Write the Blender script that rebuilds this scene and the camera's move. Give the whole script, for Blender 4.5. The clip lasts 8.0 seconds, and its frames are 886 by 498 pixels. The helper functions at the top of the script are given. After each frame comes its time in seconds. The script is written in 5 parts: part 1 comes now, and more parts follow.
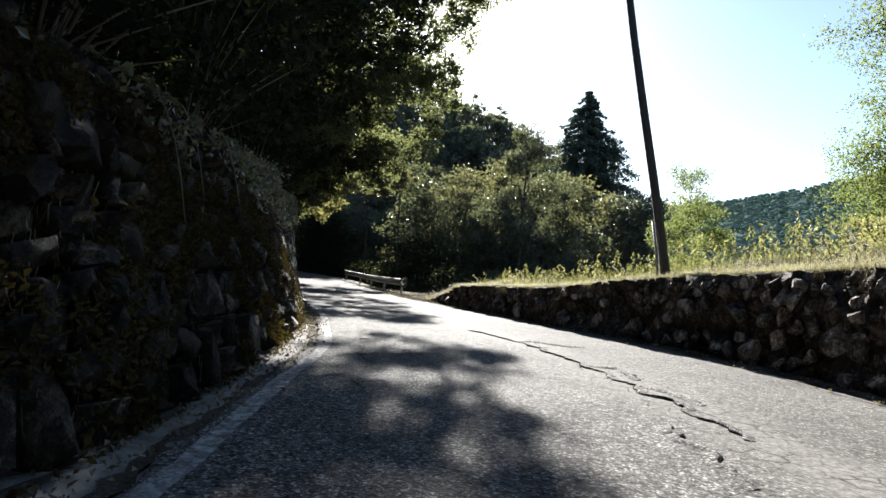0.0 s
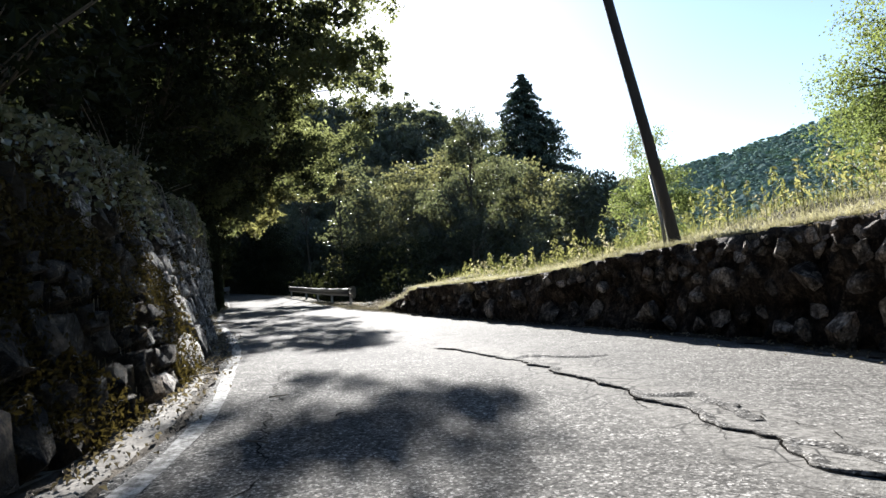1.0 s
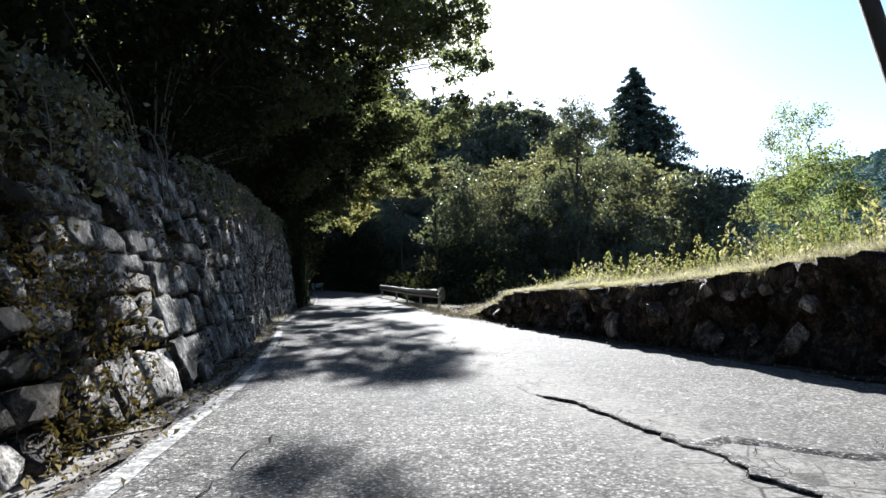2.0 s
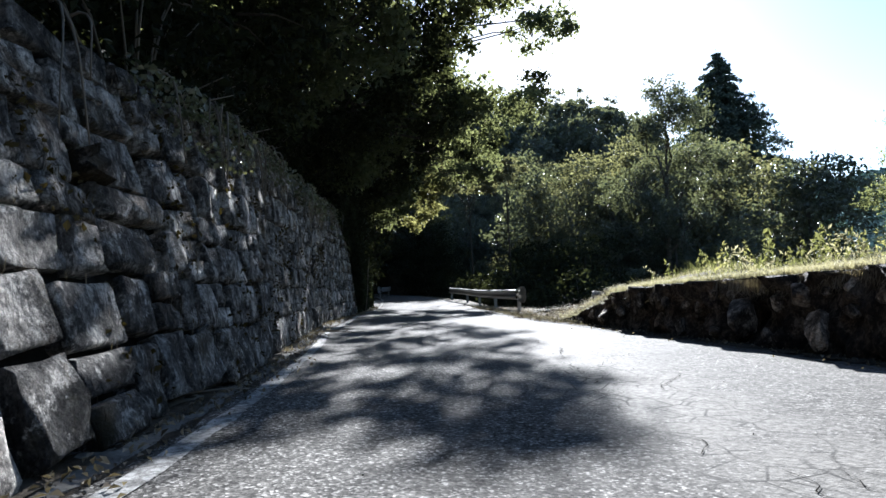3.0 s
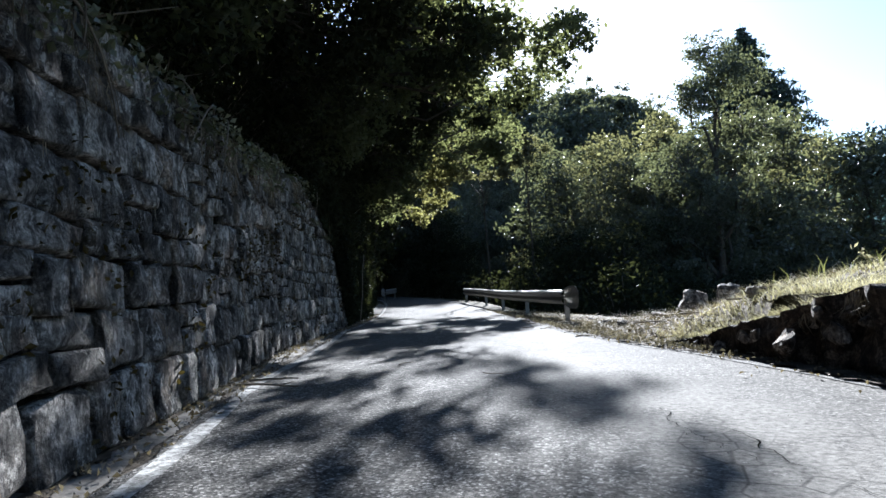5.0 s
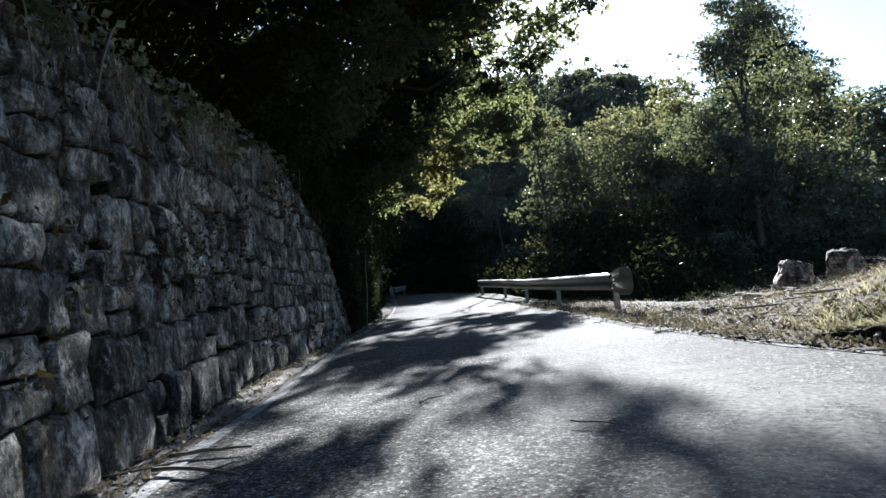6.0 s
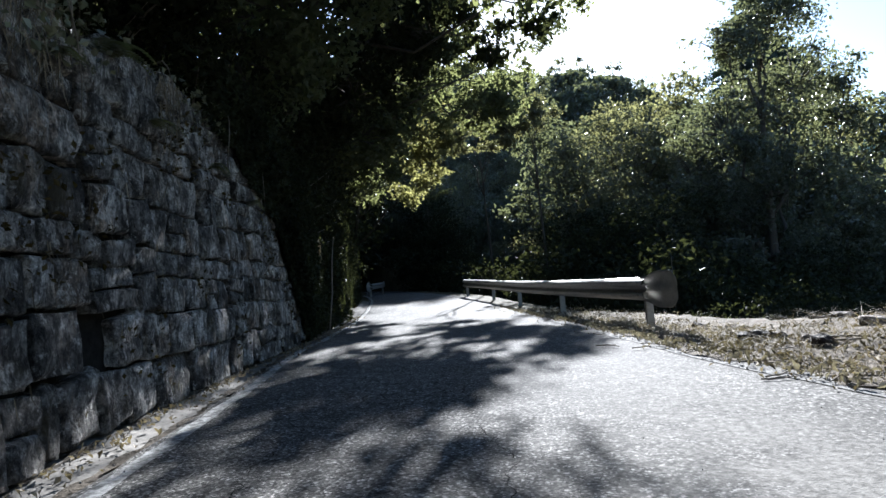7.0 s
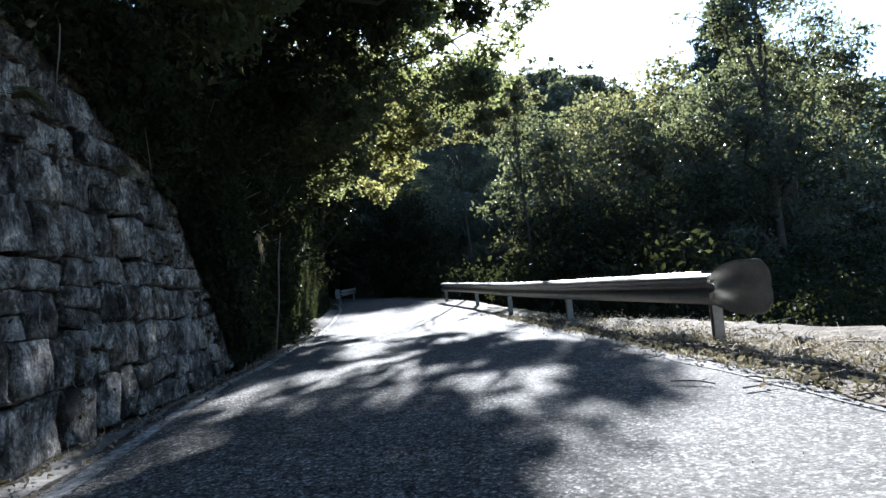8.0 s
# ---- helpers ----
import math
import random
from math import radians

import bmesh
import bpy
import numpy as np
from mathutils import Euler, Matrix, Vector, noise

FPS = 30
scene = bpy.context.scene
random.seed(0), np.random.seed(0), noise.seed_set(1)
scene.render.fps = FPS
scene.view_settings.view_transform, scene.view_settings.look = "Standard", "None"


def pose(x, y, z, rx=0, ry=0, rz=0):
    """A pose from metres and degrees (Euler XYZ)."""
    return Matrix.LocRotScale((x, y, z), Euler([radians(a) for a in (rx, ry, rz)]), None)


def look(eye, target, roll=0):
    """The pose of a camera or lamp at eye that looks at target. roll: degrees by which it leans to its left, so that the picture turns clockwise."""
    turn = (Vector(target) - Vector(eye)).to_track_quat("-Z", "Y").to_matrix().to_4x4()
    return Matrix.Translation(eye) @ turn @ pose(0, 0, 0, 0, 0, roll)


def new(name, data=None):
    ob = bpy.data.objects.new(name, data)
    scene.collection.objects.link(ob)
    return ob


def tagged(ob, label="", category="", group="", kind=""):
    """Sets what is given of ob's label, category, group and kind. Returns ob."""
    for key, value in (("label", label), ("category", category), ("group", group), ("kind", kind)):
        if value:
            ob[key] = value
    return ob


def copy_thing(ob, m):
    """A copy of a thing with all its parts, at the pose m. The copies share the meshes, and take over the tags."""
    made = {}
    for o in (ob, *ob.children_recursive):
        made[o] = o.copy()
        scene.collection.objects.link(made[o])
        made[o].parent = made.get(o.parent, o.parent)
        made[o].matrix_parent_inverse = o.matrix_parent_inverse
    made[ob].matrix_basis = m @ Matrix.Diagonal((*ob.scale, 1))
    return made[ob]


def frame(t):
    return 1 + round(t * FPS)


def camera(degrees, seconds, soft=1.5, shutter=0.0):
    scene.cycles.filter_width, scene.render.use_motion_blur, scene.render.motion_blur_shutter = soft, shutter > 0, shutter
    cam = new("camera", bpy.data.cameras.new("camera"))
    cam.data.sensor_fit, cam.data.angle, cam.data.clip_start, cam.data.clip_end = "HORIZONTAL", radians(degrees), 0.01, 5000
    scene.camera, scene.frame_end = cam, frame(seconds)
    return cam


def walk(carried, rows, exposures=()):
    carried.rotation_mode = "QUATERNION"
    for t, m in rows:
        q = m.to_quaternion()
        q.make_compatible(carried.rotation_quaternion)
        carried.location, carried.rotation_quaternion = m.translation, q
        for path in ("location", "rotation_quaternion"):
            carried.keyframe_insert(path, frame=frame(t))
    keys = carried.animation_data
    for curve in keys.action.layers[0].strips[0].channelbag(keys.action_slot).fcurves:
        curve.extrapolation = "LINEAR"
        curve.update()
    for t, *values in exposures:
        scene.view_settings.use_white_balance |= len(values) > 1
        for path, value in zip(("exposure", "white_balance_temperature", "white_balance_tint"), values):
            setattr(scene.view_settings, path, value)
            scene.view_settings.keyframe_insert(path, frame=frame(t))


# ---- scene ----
cam = camera(71.3, 8.0)
PATH = [
    (0, (0.157, 0.399, 0.834), (0.146, 2.397, 0.929), 4.4),
    (0.5, (0.174, 1.808, 0.822), (0.109, 3.805, 0.916), 1.6),
    (1, (0.194, 3.168, 0.842), (0.345, 5.16, 0.94), -3.0),
    (1.5, (0.271, 4.473, 0.857), (0.489, 6.457, 0.983), -0.2),
    (1.7, (0.351, 5.136, 0.854), (0.331, 7.133, 0.971), 2.0),
    (2.8, (-0.135, 8.436, 0.687), (-0.427, 10.411, 0.816), -2.7),
    (3, (-0.291, 8.981, 0.656), (-0.676, 10.939, 0.795), -1.3),
    (3.5, (-0.616, 10.28, 0.668), (-1.142, 12.204, 0.812), -4.1),
    (4, (-0.819, 11.511, 0.724), (-1.148, 13.481, 0.834), -6.5),
    (4.5, (-1.089, 12.744, 0.749), (-1.461, 14.704, 0.881), -4.2),
    (4.7, (-1.217, 13.211, 0.761), (-1.642, 15.16, 0.904), -2.3),
    (5.8, (-2.07, 15.751, 0.781), (-2.453, 17.711, 0.893), -5.9),
    (6, (-2.159, 16.237, 0.78), (-2.591, 18.185, 0.901), -6.6),
    (6.5, (-2.445, 17.523, 0.814), (-2.754, 19.496, 0.933), -3.0),
    (7, (-2.724, 18.792, 0.826), (-3.104, 20.753, 0.935), -4.5),
    (7.5, (-3.071, 20.019, 0.803), (-3.53, 21.962, 0.92), -2.2),
    (8, (-3.244, 21.369, 0.813), (-3.543, 23.343, 0.929), -5.9),
]
walk(cam, [(t, look(eye, target, roll)) for t, eye, target, roll in PATH], [(0, 2.35, 6300, 10), (1.5, 2.4, 6050, 10), (3, 2.4, 5700, 10), (4.5, 2.4, 5550, 10), (6, 2.45, 5700, 10), (7, 2.55, 5650, 10), (8, 2.95, 5600, 10)])

# ---- light ----
SUN_AZ, SUN_EL = -1.8, 23.0
world = bpy.data.worlds.new("world")
scene.world = world
world.use_nodes = True
wt = world.node_tree
sky = wt.nodes.new("ShaderNodeTexSky")
sky.sky_type = "NISHITA"
sky.sun_disc = False
sky.sun_elevation = radians(SUN_EL)
sky.sun_rotation = radians(SUN_AZ)
sky.air_density, sky.dust_density, sky.ozone_density = 1.0, 0.3, 1.4
wt.nodes["Background"].inputs["Strength"].default_value = 0.045
wt.links.new(sky.outputs["Color"], wt.nodes["Background"].inputs["Color"])
sun_data = bpy.data.lights.new("sun", "SUN")
sun_data.energy, sun_data.angle, sun_data.color = 5.0, radians(0.5), (1.0, 0.95, 0.88)
sun = new("sun", sun_data)
sun_way = Vector((math.sin(radians(SUN_AZ)) * math.cos(radians(SUN_EL)), math.cos(radians(SUN_AZ)) * math.cos(radians(SUN_EL)), math.sin(radians(SUN_EL))))
sun.matrix_world = look(sun_way * 60, (0, 0, 0))


# ---- materials ----
class Nodes:
    """A short hand for building one material."""

    def __init__(self, name, rough=0.85):
        self.m = bpy.data.materials.new(name)
        self.m.use_nodes = True
        self.t = self.m.node_tree
        self.b = self.t.nodes["Principled BSDF"]
        self.b.inputs["Roughness"].default_value = rough
        self.b.inputs["Specular IOR Level"].default_value = 0.3

    def node(self, kind, **values):
        n = self.t.nodes.new(kind)
        for k, v in values.items():
            n.inputs[k.replace("_", " ")].default_value = v
        return n

    def link(self, a, b):
        self.t.links.new(a, b)

    def place(self):
        return self.node("ShaderNodeNewGeometry").outputs["Position"]

    def noise(self, scale, detail=6.0, rough=0.6, where=None, stretch=None):
        n = self.node("ShaderNodeTexNoise", Scale=scale, Detail=detail, Roughness=rough)
        source = where or self.place()
        if stretch:
            mp = self.node("ShaderNodeMapping")
            mp.inputs["Scale"].default_value = stretch
            self.link(source, mp.inputs["Vector"])
            source = mp.outputs["Vector"]
        self.link(source, n.inputs["Vector"])
        return n.outputs["Fac"]

    def ramp(self, fac, *stops):
        r = self.node("ShaderNodeValToRGB")
        e = r.color_ramp.elements
        while len(e) < len(stops):
            e.new(0.5)
        for el, (p, c) in zip(e, stops):
            el.position = p
            el.color = (c, c, c, 1) if isinstance(c, (int, float)) else (*c, 1)
        self.link(fac, r.inputs["Fac"])
        return r.outputs["Color"]

    def mix(self, fac, a, b, how="MIX"):
        n = self.node("ShaderNodeMix")
        n.data_type, n.blend_type = "RGBA", how
        for v, i in ((fac, 0), (a, 6), (b, 7)):
            if isinstance(v, (int, float)):
                n.inputs[i].default_value = v
            elif isinstance(v, tuple):
                n.inputs[i].default_value = (*v, 1)
            else:
                self.link(v, n.inputs[i])
        return n.outputs[2]

    def math(self, how, a, b=0.0):
        n = self.node("ShaderNodeMath")
        n.operation = how
        for v, i in ((a, 0), (b, 1)):
            if isinstance(v, (int, float)):
                n.inputs[i].default_value = v
            else:
                self.link(v, n.inputs[i])
        return n.outputs[0]

    def rand(self):
        a = self.node("ShaderNodeObjectInfo").outputs["Random"]
        b = self.node("ShaderNodeNewGeometry").outputs["Random Per Island"]
        return self.math("FRACT", self.math("ADD", a, b))

    def bump(self, height, strength=0.5, distance=0.02, then=None):
        n = self.node("ShaderNodeBump", Strength=strength, Distance=distance)
        self.link(height, n.inputs["Height"])
        if then is not None:
            self.link(then, n.inputs["Normal"])
        self.link(n.outputs["Normal"], self.b.inputs["Normal"])
        return n.outputs["Normal"]

    def colour(self, c):
        if isinstance(c, tuple):
            self.b.inputs["Base Color"].default_value = (*c, 1)
        else:
            self.link(c, self.b.inputs["Base Color"])
        return self.m


def rock_material(name, dark, mid, light, moss, lichen, moss_at=0.62):
    n = Nodes(name, 0.9)
    base = n.ramp(n.noise(4.2, 12, 0.75), (0.4, dark), (0.49, mid), (0.6, light))
    tone = n.ramp(n.rand(), (0.0, 0.42), (0.5, 0.9), (1.0, 1.5))
    base = n.mix(1.0, base, tone, "MULTIPLY")
    grain = n.ramp(n.noise(38.0, 5, 0.7), (0.34, 0.35), (0.66, 1.45))
    base = n.mix(0.9, base, grain, "MULTIPLY")
    streak = n.ramp(n.noise(11.0, 8, 0.75, stretch=(1, 1, 0.45)), (0.36, 0.3), (0.5, 0.95), (0.64, 1.5))
    base = n.mix(0.75, base, streak, "MULTIPLY")
    rust = n.ramp(n.noise(2.3, 5, 0.7, stretch=(1, 1, 0.5)), (0.52, 0.0), (0.62, 0.6))
    base = n.mix(rust, base, n.mix(1.0, base, (0.85, 0.62, 0.42), "MULTIPLY"))
    pale = n.ramp(n.noise(5.0, 12, 0.78), (0.53, 0.0), (0.57, 1.0))
    base = n.mix(n.math("MULTIPLY", pale, 0.7), base, n.mix(1.0, lichen, grain, "MULTIPLY"))
    pits = n.ramp(n.noise(19.0, 8, 0.72, stretch=(1, 1, 0.6)), (0.42, 0.08), (0.48, 1.0))
    base = n.mix(0.65, base, pits, "MULTIPLY")
    drip = n.ramp(n.noise(8.5, 9, 0.75, stretch=(1, 1, 0.45)), (0.44, 0.06), (0.49, 1.0))
    base = n.mix(0.7, base, drip, "MULTIPLY")
    green = n.ramp(n.noise(1.7, 7, 0.7), (moss_at, 0.0), (moss_at + 0.1, 1.0))
    base = n.mix(n.math("MULTIPLY", green, 0.8), base, moss)
    stain = n.ramp(n.noise(2.4, 10, 0.78, stretch=(1, 1, 0.6)), (0.4, 0.22), (0.5, 0.8), (0.62, 1.1))
    base = n.mix(0.6, base, stain, "MULTIPLY")
    first = n.bump(n.noise(7.5, 8, 0.66), 1.0, 0.055)
    n.bump(n.noise(26.0, 6, 0.75), 1.0, 0.03, first)
    return n.colour(base)


def leaf_material(name, dark, light, glow, share=0.45, rough=0.5, sheen=0.2):
    n = Nodes(name, rough)
    c = n.ramp(n.rand(), (0.0, dark), (0.55, light), (1.0, tuple(min(1, v * 1.25) for v in light)))
    patch = n.ramp(n.noise(0.7, 4), (0.35, 0.5), (0.65, 1.35))
    c = n.mix(1.0, c, patch, "MULTIPLY")
    n.b.inputs["Specular IOR Level"].default_value = sheen
    n.colour(c)
    tr = n.node("ShaderNodeBsdfTranslucent")
    n.link(n.mix(1.0, n.mix(0.5, c, glow), (1.6, 1.6, 1.0), "MULTIPLY"), tr.inputs["Color"])
    mx = n.node("ShaderNodeMixShader")
    mx.inputs[0].default_value = share
    n.link(n.b.outputs[0], mx.inputs[1])
    n.link(tr.outputs[0], mx.inputs[2])
    n.link(mx.outputs[0], n.t.nodes["Material Output"].inputs["Surface"])
    return n.m


def bark_material(name, a, b):
    n = Nodes(name, 0.9)
    k = n.noise(14.0, 6, 0.7, stretch=(1, 1, 0.15))
    n.bump(k, 0.8, 0.02)
    return n.colour(n.mix(n.noise(1.5, 3), n.ramp(k, (0.3, a), (0.7, b)), tuple(v * 0.6 for v in b)))


def asphalt_material():
    n = Nodes("asphalt", 0.9)
    n.b.inputs["Specular IOR Level"].default_value = 0.04
    wear = n.node("ShaderNodeAttribute")
    wear.attribute_name = "wear"
    chips = n.node("ShaderNodeTexVoronoi", Scale=85.0)
    n.link(n.place(), chips.inputs["Vector"])
    cell = n.math("MULTIPLY", n.node("ShaderNodeSeparateColor").outputs[0], 1.0)
    split = cell.node.inputs[0].links[0].from_node
    n.link(chips.outputs["Color"], split.inputs[0])
    stone = n.ramp(cell, (0.0, (0.036, 0.034, 0.032)), (0.35, (0.072, 0.069, 0.064)), (0.8, (0.115, 0.11, 0.102)), (0.94, (0.27, 0.26, 0.245)))
    grit = n.ramp(n.noise(34.0, 8, 0.85), (0.38, 0.55), (0.5, 0.97), (0.62, 1.5))
    c = n.mix(1.0, stone, grit, "MULTIPLY")
    pock = n.ramp(n.noise(27.0, 4, 0.7), (0.4, 0.22), (0.46, 1.0), (0.6, 1.3))
    c = n.mix(0.8, c, pock, "MULTIPLY")
    blot = n.ramp(n.noise(13.0, 5, 0.8), (0.36, 0.55), (0.5, 0.95), (0.6, 1.5))
    c = n.mix(0.7, c, blot, "MULTIPLY")
    large = n.mix(1.0, n.ramp(n.noise(0.8, 6, 0.65), (0.3, 0.75), (0.7, 1.25)), n.ramp(n.noise(5.0, 6, 0.7), (0.34, 0.7), (0.62, 1.2)), "MULTIPLY")
    c = n.mix(1.0, c, large, "MULTIPLY")
    dust = n.math("MULTIPLY", n.math("MINIMUM", wear.outputs["Fac"], 1.4), n.ramp(n.noise(2.6, 8, 0.75), (0.36, 0.15), (0.52, 0.85)))
    dust = n.math("MINIMUM", dust, 1.0)
    c = n.mix(dust, c, n.ramp(n.noise(26.0, 5, 0.7), (0.32, (0.07, 0.066, 0.06)), (0.68, (0.24, 0.23, 0.212))))
    crack = n.node("ShaderNodeTexVoronoi", Scale=1.7)
    crack.feature = "DISTANCE_TO_EDGE"
    warp = n.mix(0.12, n.place(), n.node("ShaderNodeTexNoise", Scale=3.0).outputs["Color"], "ADD")
    n.link(warp, crack.inputs["Vector"])
    lines = n.ramp(crack.outputs["Distance"], (0.006, 1.0), (0.02, 0.0))
    lines = n.math("MULTIPLY", lines, n.ramp(n.noise(0.45, 3), (0.52, 0.0), (0.64, 0.5)))
    crazed = n.node("ShaderNodeAttribute")
    crazed.attribute_name = "crazed"
    small = n.node("ShaderNodeTexVoronoi", Scale=5.2)
    small.feature = "DISTANCE_TO_EDGE"
    n.link(warp, small.inputs["Vector"])
    mesh_lines = n.math("MULTIPLY", n.ramp(small.outputs["Distance"], (0.012, 1.0), (0.045, 0.0)), n.math("MULTIPLY", crazed.outputs["Fac"], n.ramp(n.noise(1.6, 4), (0.42, 0.0), (0.56, 1.0))))
    lines = n.math("MAXIMUM", lines, mesh_lines)
    c = n.mix(lines, c, (0.02, 0.019, 0.018))
    first = n.bump(n.noise(30.0, 5, 0.7), 0.5, 0.007)
    n.bump(n.math("SUBTRACT", chips.outputs["Distance"], lines), 0.3, 0.006, first)
    return n.colour(c)


def plain_material(name, a, b, scale=6.0, rough=0.9, bump=0.4, metal=0.0, distance=0.01):
    n = Nodes(name, rough)
    k = n.noise(scale, 7, 0.68)
    n.bump(k, bump, distance)
    n.b.inputs["Metallic"].default_value = metal
    n.b.inputs["Specular IOR Level"].default_value = 0.4 if metal else 0.06
    fine = n.ramp(n.noise(scale * 9, 4, 0.7), (0.3, 0.75), (0.7, 1.2))
    return n.colour(n.mix(1.0, n.ramp(k, (0.32, a), (0.68, b)), fine, "MULTIPLY"))


def paint_material(name, low, high):
    n = Nodes(name, 0.95)
    n.b.inputs["Specular IOR Level"].default_value = 0.1
    k = n.ramp(n.mix(0.15, n.noise(14.0, 8, 0.78), n.noise(1.4, 4, 0.6)), (low, 0.0), (high, 1.0))
    c = n.mix(k, n.ramp(n.noise(40.0, 4, 0.7), (0.35, (0.07, 0.068, 0.064)), (0.65, (0.2, 0.195, 0.185))), n.ramp(n.noise(2.0, 4), (0.3, (0.3, 0.3, 0.29)), (0.7, (0.5, 0.495, 0.48))))
    n.bump(n.noise(60.0, 4, 0.7), 0.6, 0.008)
    return n.colour(c)


M_ASPHALT = asphalt_material()
M_PAINT = paint_material("worn_road_paint", 0.455, 0.58)
M_PAINT_FADED = paint_material("faded_road_paint", 0.52, 0.72)
M_CONCRETE = plain_material("gutter_concrete", (0.1, 0.093, 0.083), (0.24, 0.226, 0.205), 5.0, 0.9, 0.6, 0, 0.03)
M_CRACK = plain_material("open_crack", (0.006, 0.0055, 0.005), (0.018, 0.017, 0.015), 20, 1.0)
M_CRACK.node_tree.nodes["Principled BSDF"].inputs["Specular IOR Level"].default_value = 0.0
M_STONE = rock_material("limestone", (0.06, 0.054, 0.048), (0.3, 0.275, 0.245), (0.6, 0.56, 0.51), (0.07, 0.056, 0.026), (0.78, 0.74, 0.68), 0.58)
# Brown mossy limestone, darkened further with the shade at the wall's near end.
M_STONE_OLD_SHADED = rock_material("shaded_mossy_limestone", (0.009, 0.007, 0.005), (0.036, 0.027, 0.018), (0.11, 0.086, 0.06), (0.042, 0.028, 0.01), (0.24, 0.205, 0.165), 0.48)
M_BROWN = rock_material("brown_rubble", (0.05, 0.038, 0.028), (0.24, 0.195, 0.155), (0.5, 0.425, 0.35), (0.1, 0.07, 0.04), (0.66, 0.57, 0.475), 0.64)
M_EARTH = rock_material("stony_brown_earth", (0.016, 0.011, 0.008), (0.05, 0.036, 0.026), (0.13, 0.098, 0.073), (0.06, 0.042, 0.023), (0.22, 0.175, 0.135), 0.6)
# Dark mortar, blackened further with the deep shadow inside the joints.
M_MORTAR = plain_material("dark_mortar_joint_shade", (0.008, 0.007, 0.006), (0.03, 0.027, 0.023), 9.0, 0.95, 1.0, 0, 0.02)
M_SOIL = plain_material("brown_soil", (0.03, 0.025, 0.019), (0.1, 0.084, 0.065), 3.0, 0.95, 1.0, 0, 0.08)
M_DUST = plain_material("dusty_soil", (0.05, 0.041, 0.031), (0.17, 0.145, 0.115), 7.0, 0.95, 1.0, 0, 0.05)
M_GROUND = plain_material("forest_floor", (0.03, 0.026, 0.016), (0.08, 0.07, 0.04), 1.2, 0.95, 1.0, 0, 0.15)
M_STEEL = plain_material("galvanised_steel", (0.26, 0.255, 0.24), (0.38, 0.375, 0.355), 3.0, 0.5, 0.1, 0.45)
M_STEEL_DULL = plain_material("dull_galvanised_steel", (0.22, 0.215, 0.2), (0.33, 0.325, 0.3), 8.0, 0.6, 0.25, 0.3)
M_POLE = bark_material("weathered_pole_wood", (0.045, 0.04, 0.034), (0.11, 0.095, 0.08))
M_BARK = bark_material("bark", (0.03, 0.026, 0.02), (0.1, 0.085, 0.066))
M_TWIG = bark_material("dry_twig", (0.1, 0.08, 0.06), (0.28, 0.24, 0.19))
M_LEAF = leaf_material("leaf_green", (0.026, 0.033, 0.024), (0.076, 0.087, 0.062), (0.16, 0.17, 0.09), 0.45, 0.6, 0.12)
M_LEAF_YELLOW = leaf_material("leaf_yellow_green", (0.045, 0.05, 0.028), (0.145, 0.142, 0.085), (0.25, 0.24, 0.125), 0.42, 0.6, 0.12)
M_LEAF_FAR = leaf_material("leaf_blue_green", (0.022, 0.029, 0.025), (0.075, 0.084, 0.068), (0.13, 0.14, 0.085), 0.32, 0.45, 0.35)
M_LEAF_PALE = leaf_material("leaf_olive", (0.035, 0.04, 0.027), (0.115, 0.115, 0.08), (0.19, 0.185, 0.105), 0.35, 0.45, 0.35)
M_LEAF_LIGHT = leaf_material("leaf_light_green", (0.045, 0.06, 0.03), (0.11, 0.14, 0.07), (0.16, 0.19, 0.08), 0.42, 0.6, 0.12)
# Shaded copy of the leaf material: deep woodland shade put into the colour.
M_LEAF_SHADED = leaf_material("leaf_shaded", (0.01, 0.013, 0.009), (0.028, 0.033, 0.021), (0.045, 0.05, 0.022), 0.25, 0.6, 0.04)
M_NEEDLE = leaf_material("needles", (0.022, 0.036, 0.032), (0.055, 0.075, 0.06), (0.03, 0.05, 0.02), 0.12)
# Paled to stand in for sun on the ivy, which the canopy blocks.
M_IVY = leaf_material("sunlit_ivy_leaf", (0.045, 0.05, 0.03), (0.16, 0.162, 0.108), (0.2, 0.2, 0.12), 0.25, 0.4)
M_IVY.node_tree.nodes["Principled BSDF"].inputs["Specular IOR Level"].default_value = 0.6
M_IVY.node_tree.nodes["Principled BSDF"].inputs["Roughness"].default_value = 0.32
M_STRAW = leaf_material("dry_grass", (0.22, 0.19, 0.14), (0.42, 0.385, 0.31), (0.25, 0.24, 0.21), 0.28, 0.7)
M_WEED = leaf_material("weed_leaf", (0.055, 0.062, 0.034), (0.135, 0.14, 0.078), (0.19, 0.195, 0.085), 0.32, 0.7)
M_MOSS = leaf_material("brown_moss", (0.022, 0.018, 0.009), (0.075, 0.058, 0.028), (0.07, 0.055, 0.02), 0.2, 0.9, 0.0)
M_CHIPS = leaf_material("bark_chips", (0.045, 0.038, 0.031), (0.3, 0.27, 0.225), (0.12, 0.105, 0.085), 0.1, 0.9, 0.05)
M_LITTER = leaf_material("dry_leaves", (0.08, 0.063, 0.046), (0.25, 0.208, 0.155), (0.15, 0.12, 0.085), 0.15, 0.8)
# Air haze is mixed into this colour: paler and bluer than the woods.
M_HILL_HAZY = leaf_material("hazy_hill_woods", (0.16, 0.22, 0.21), (0.22, 0.29, 0.275), (0.2, 0.27, 0.25), 0.5, 0.9, 0.0)


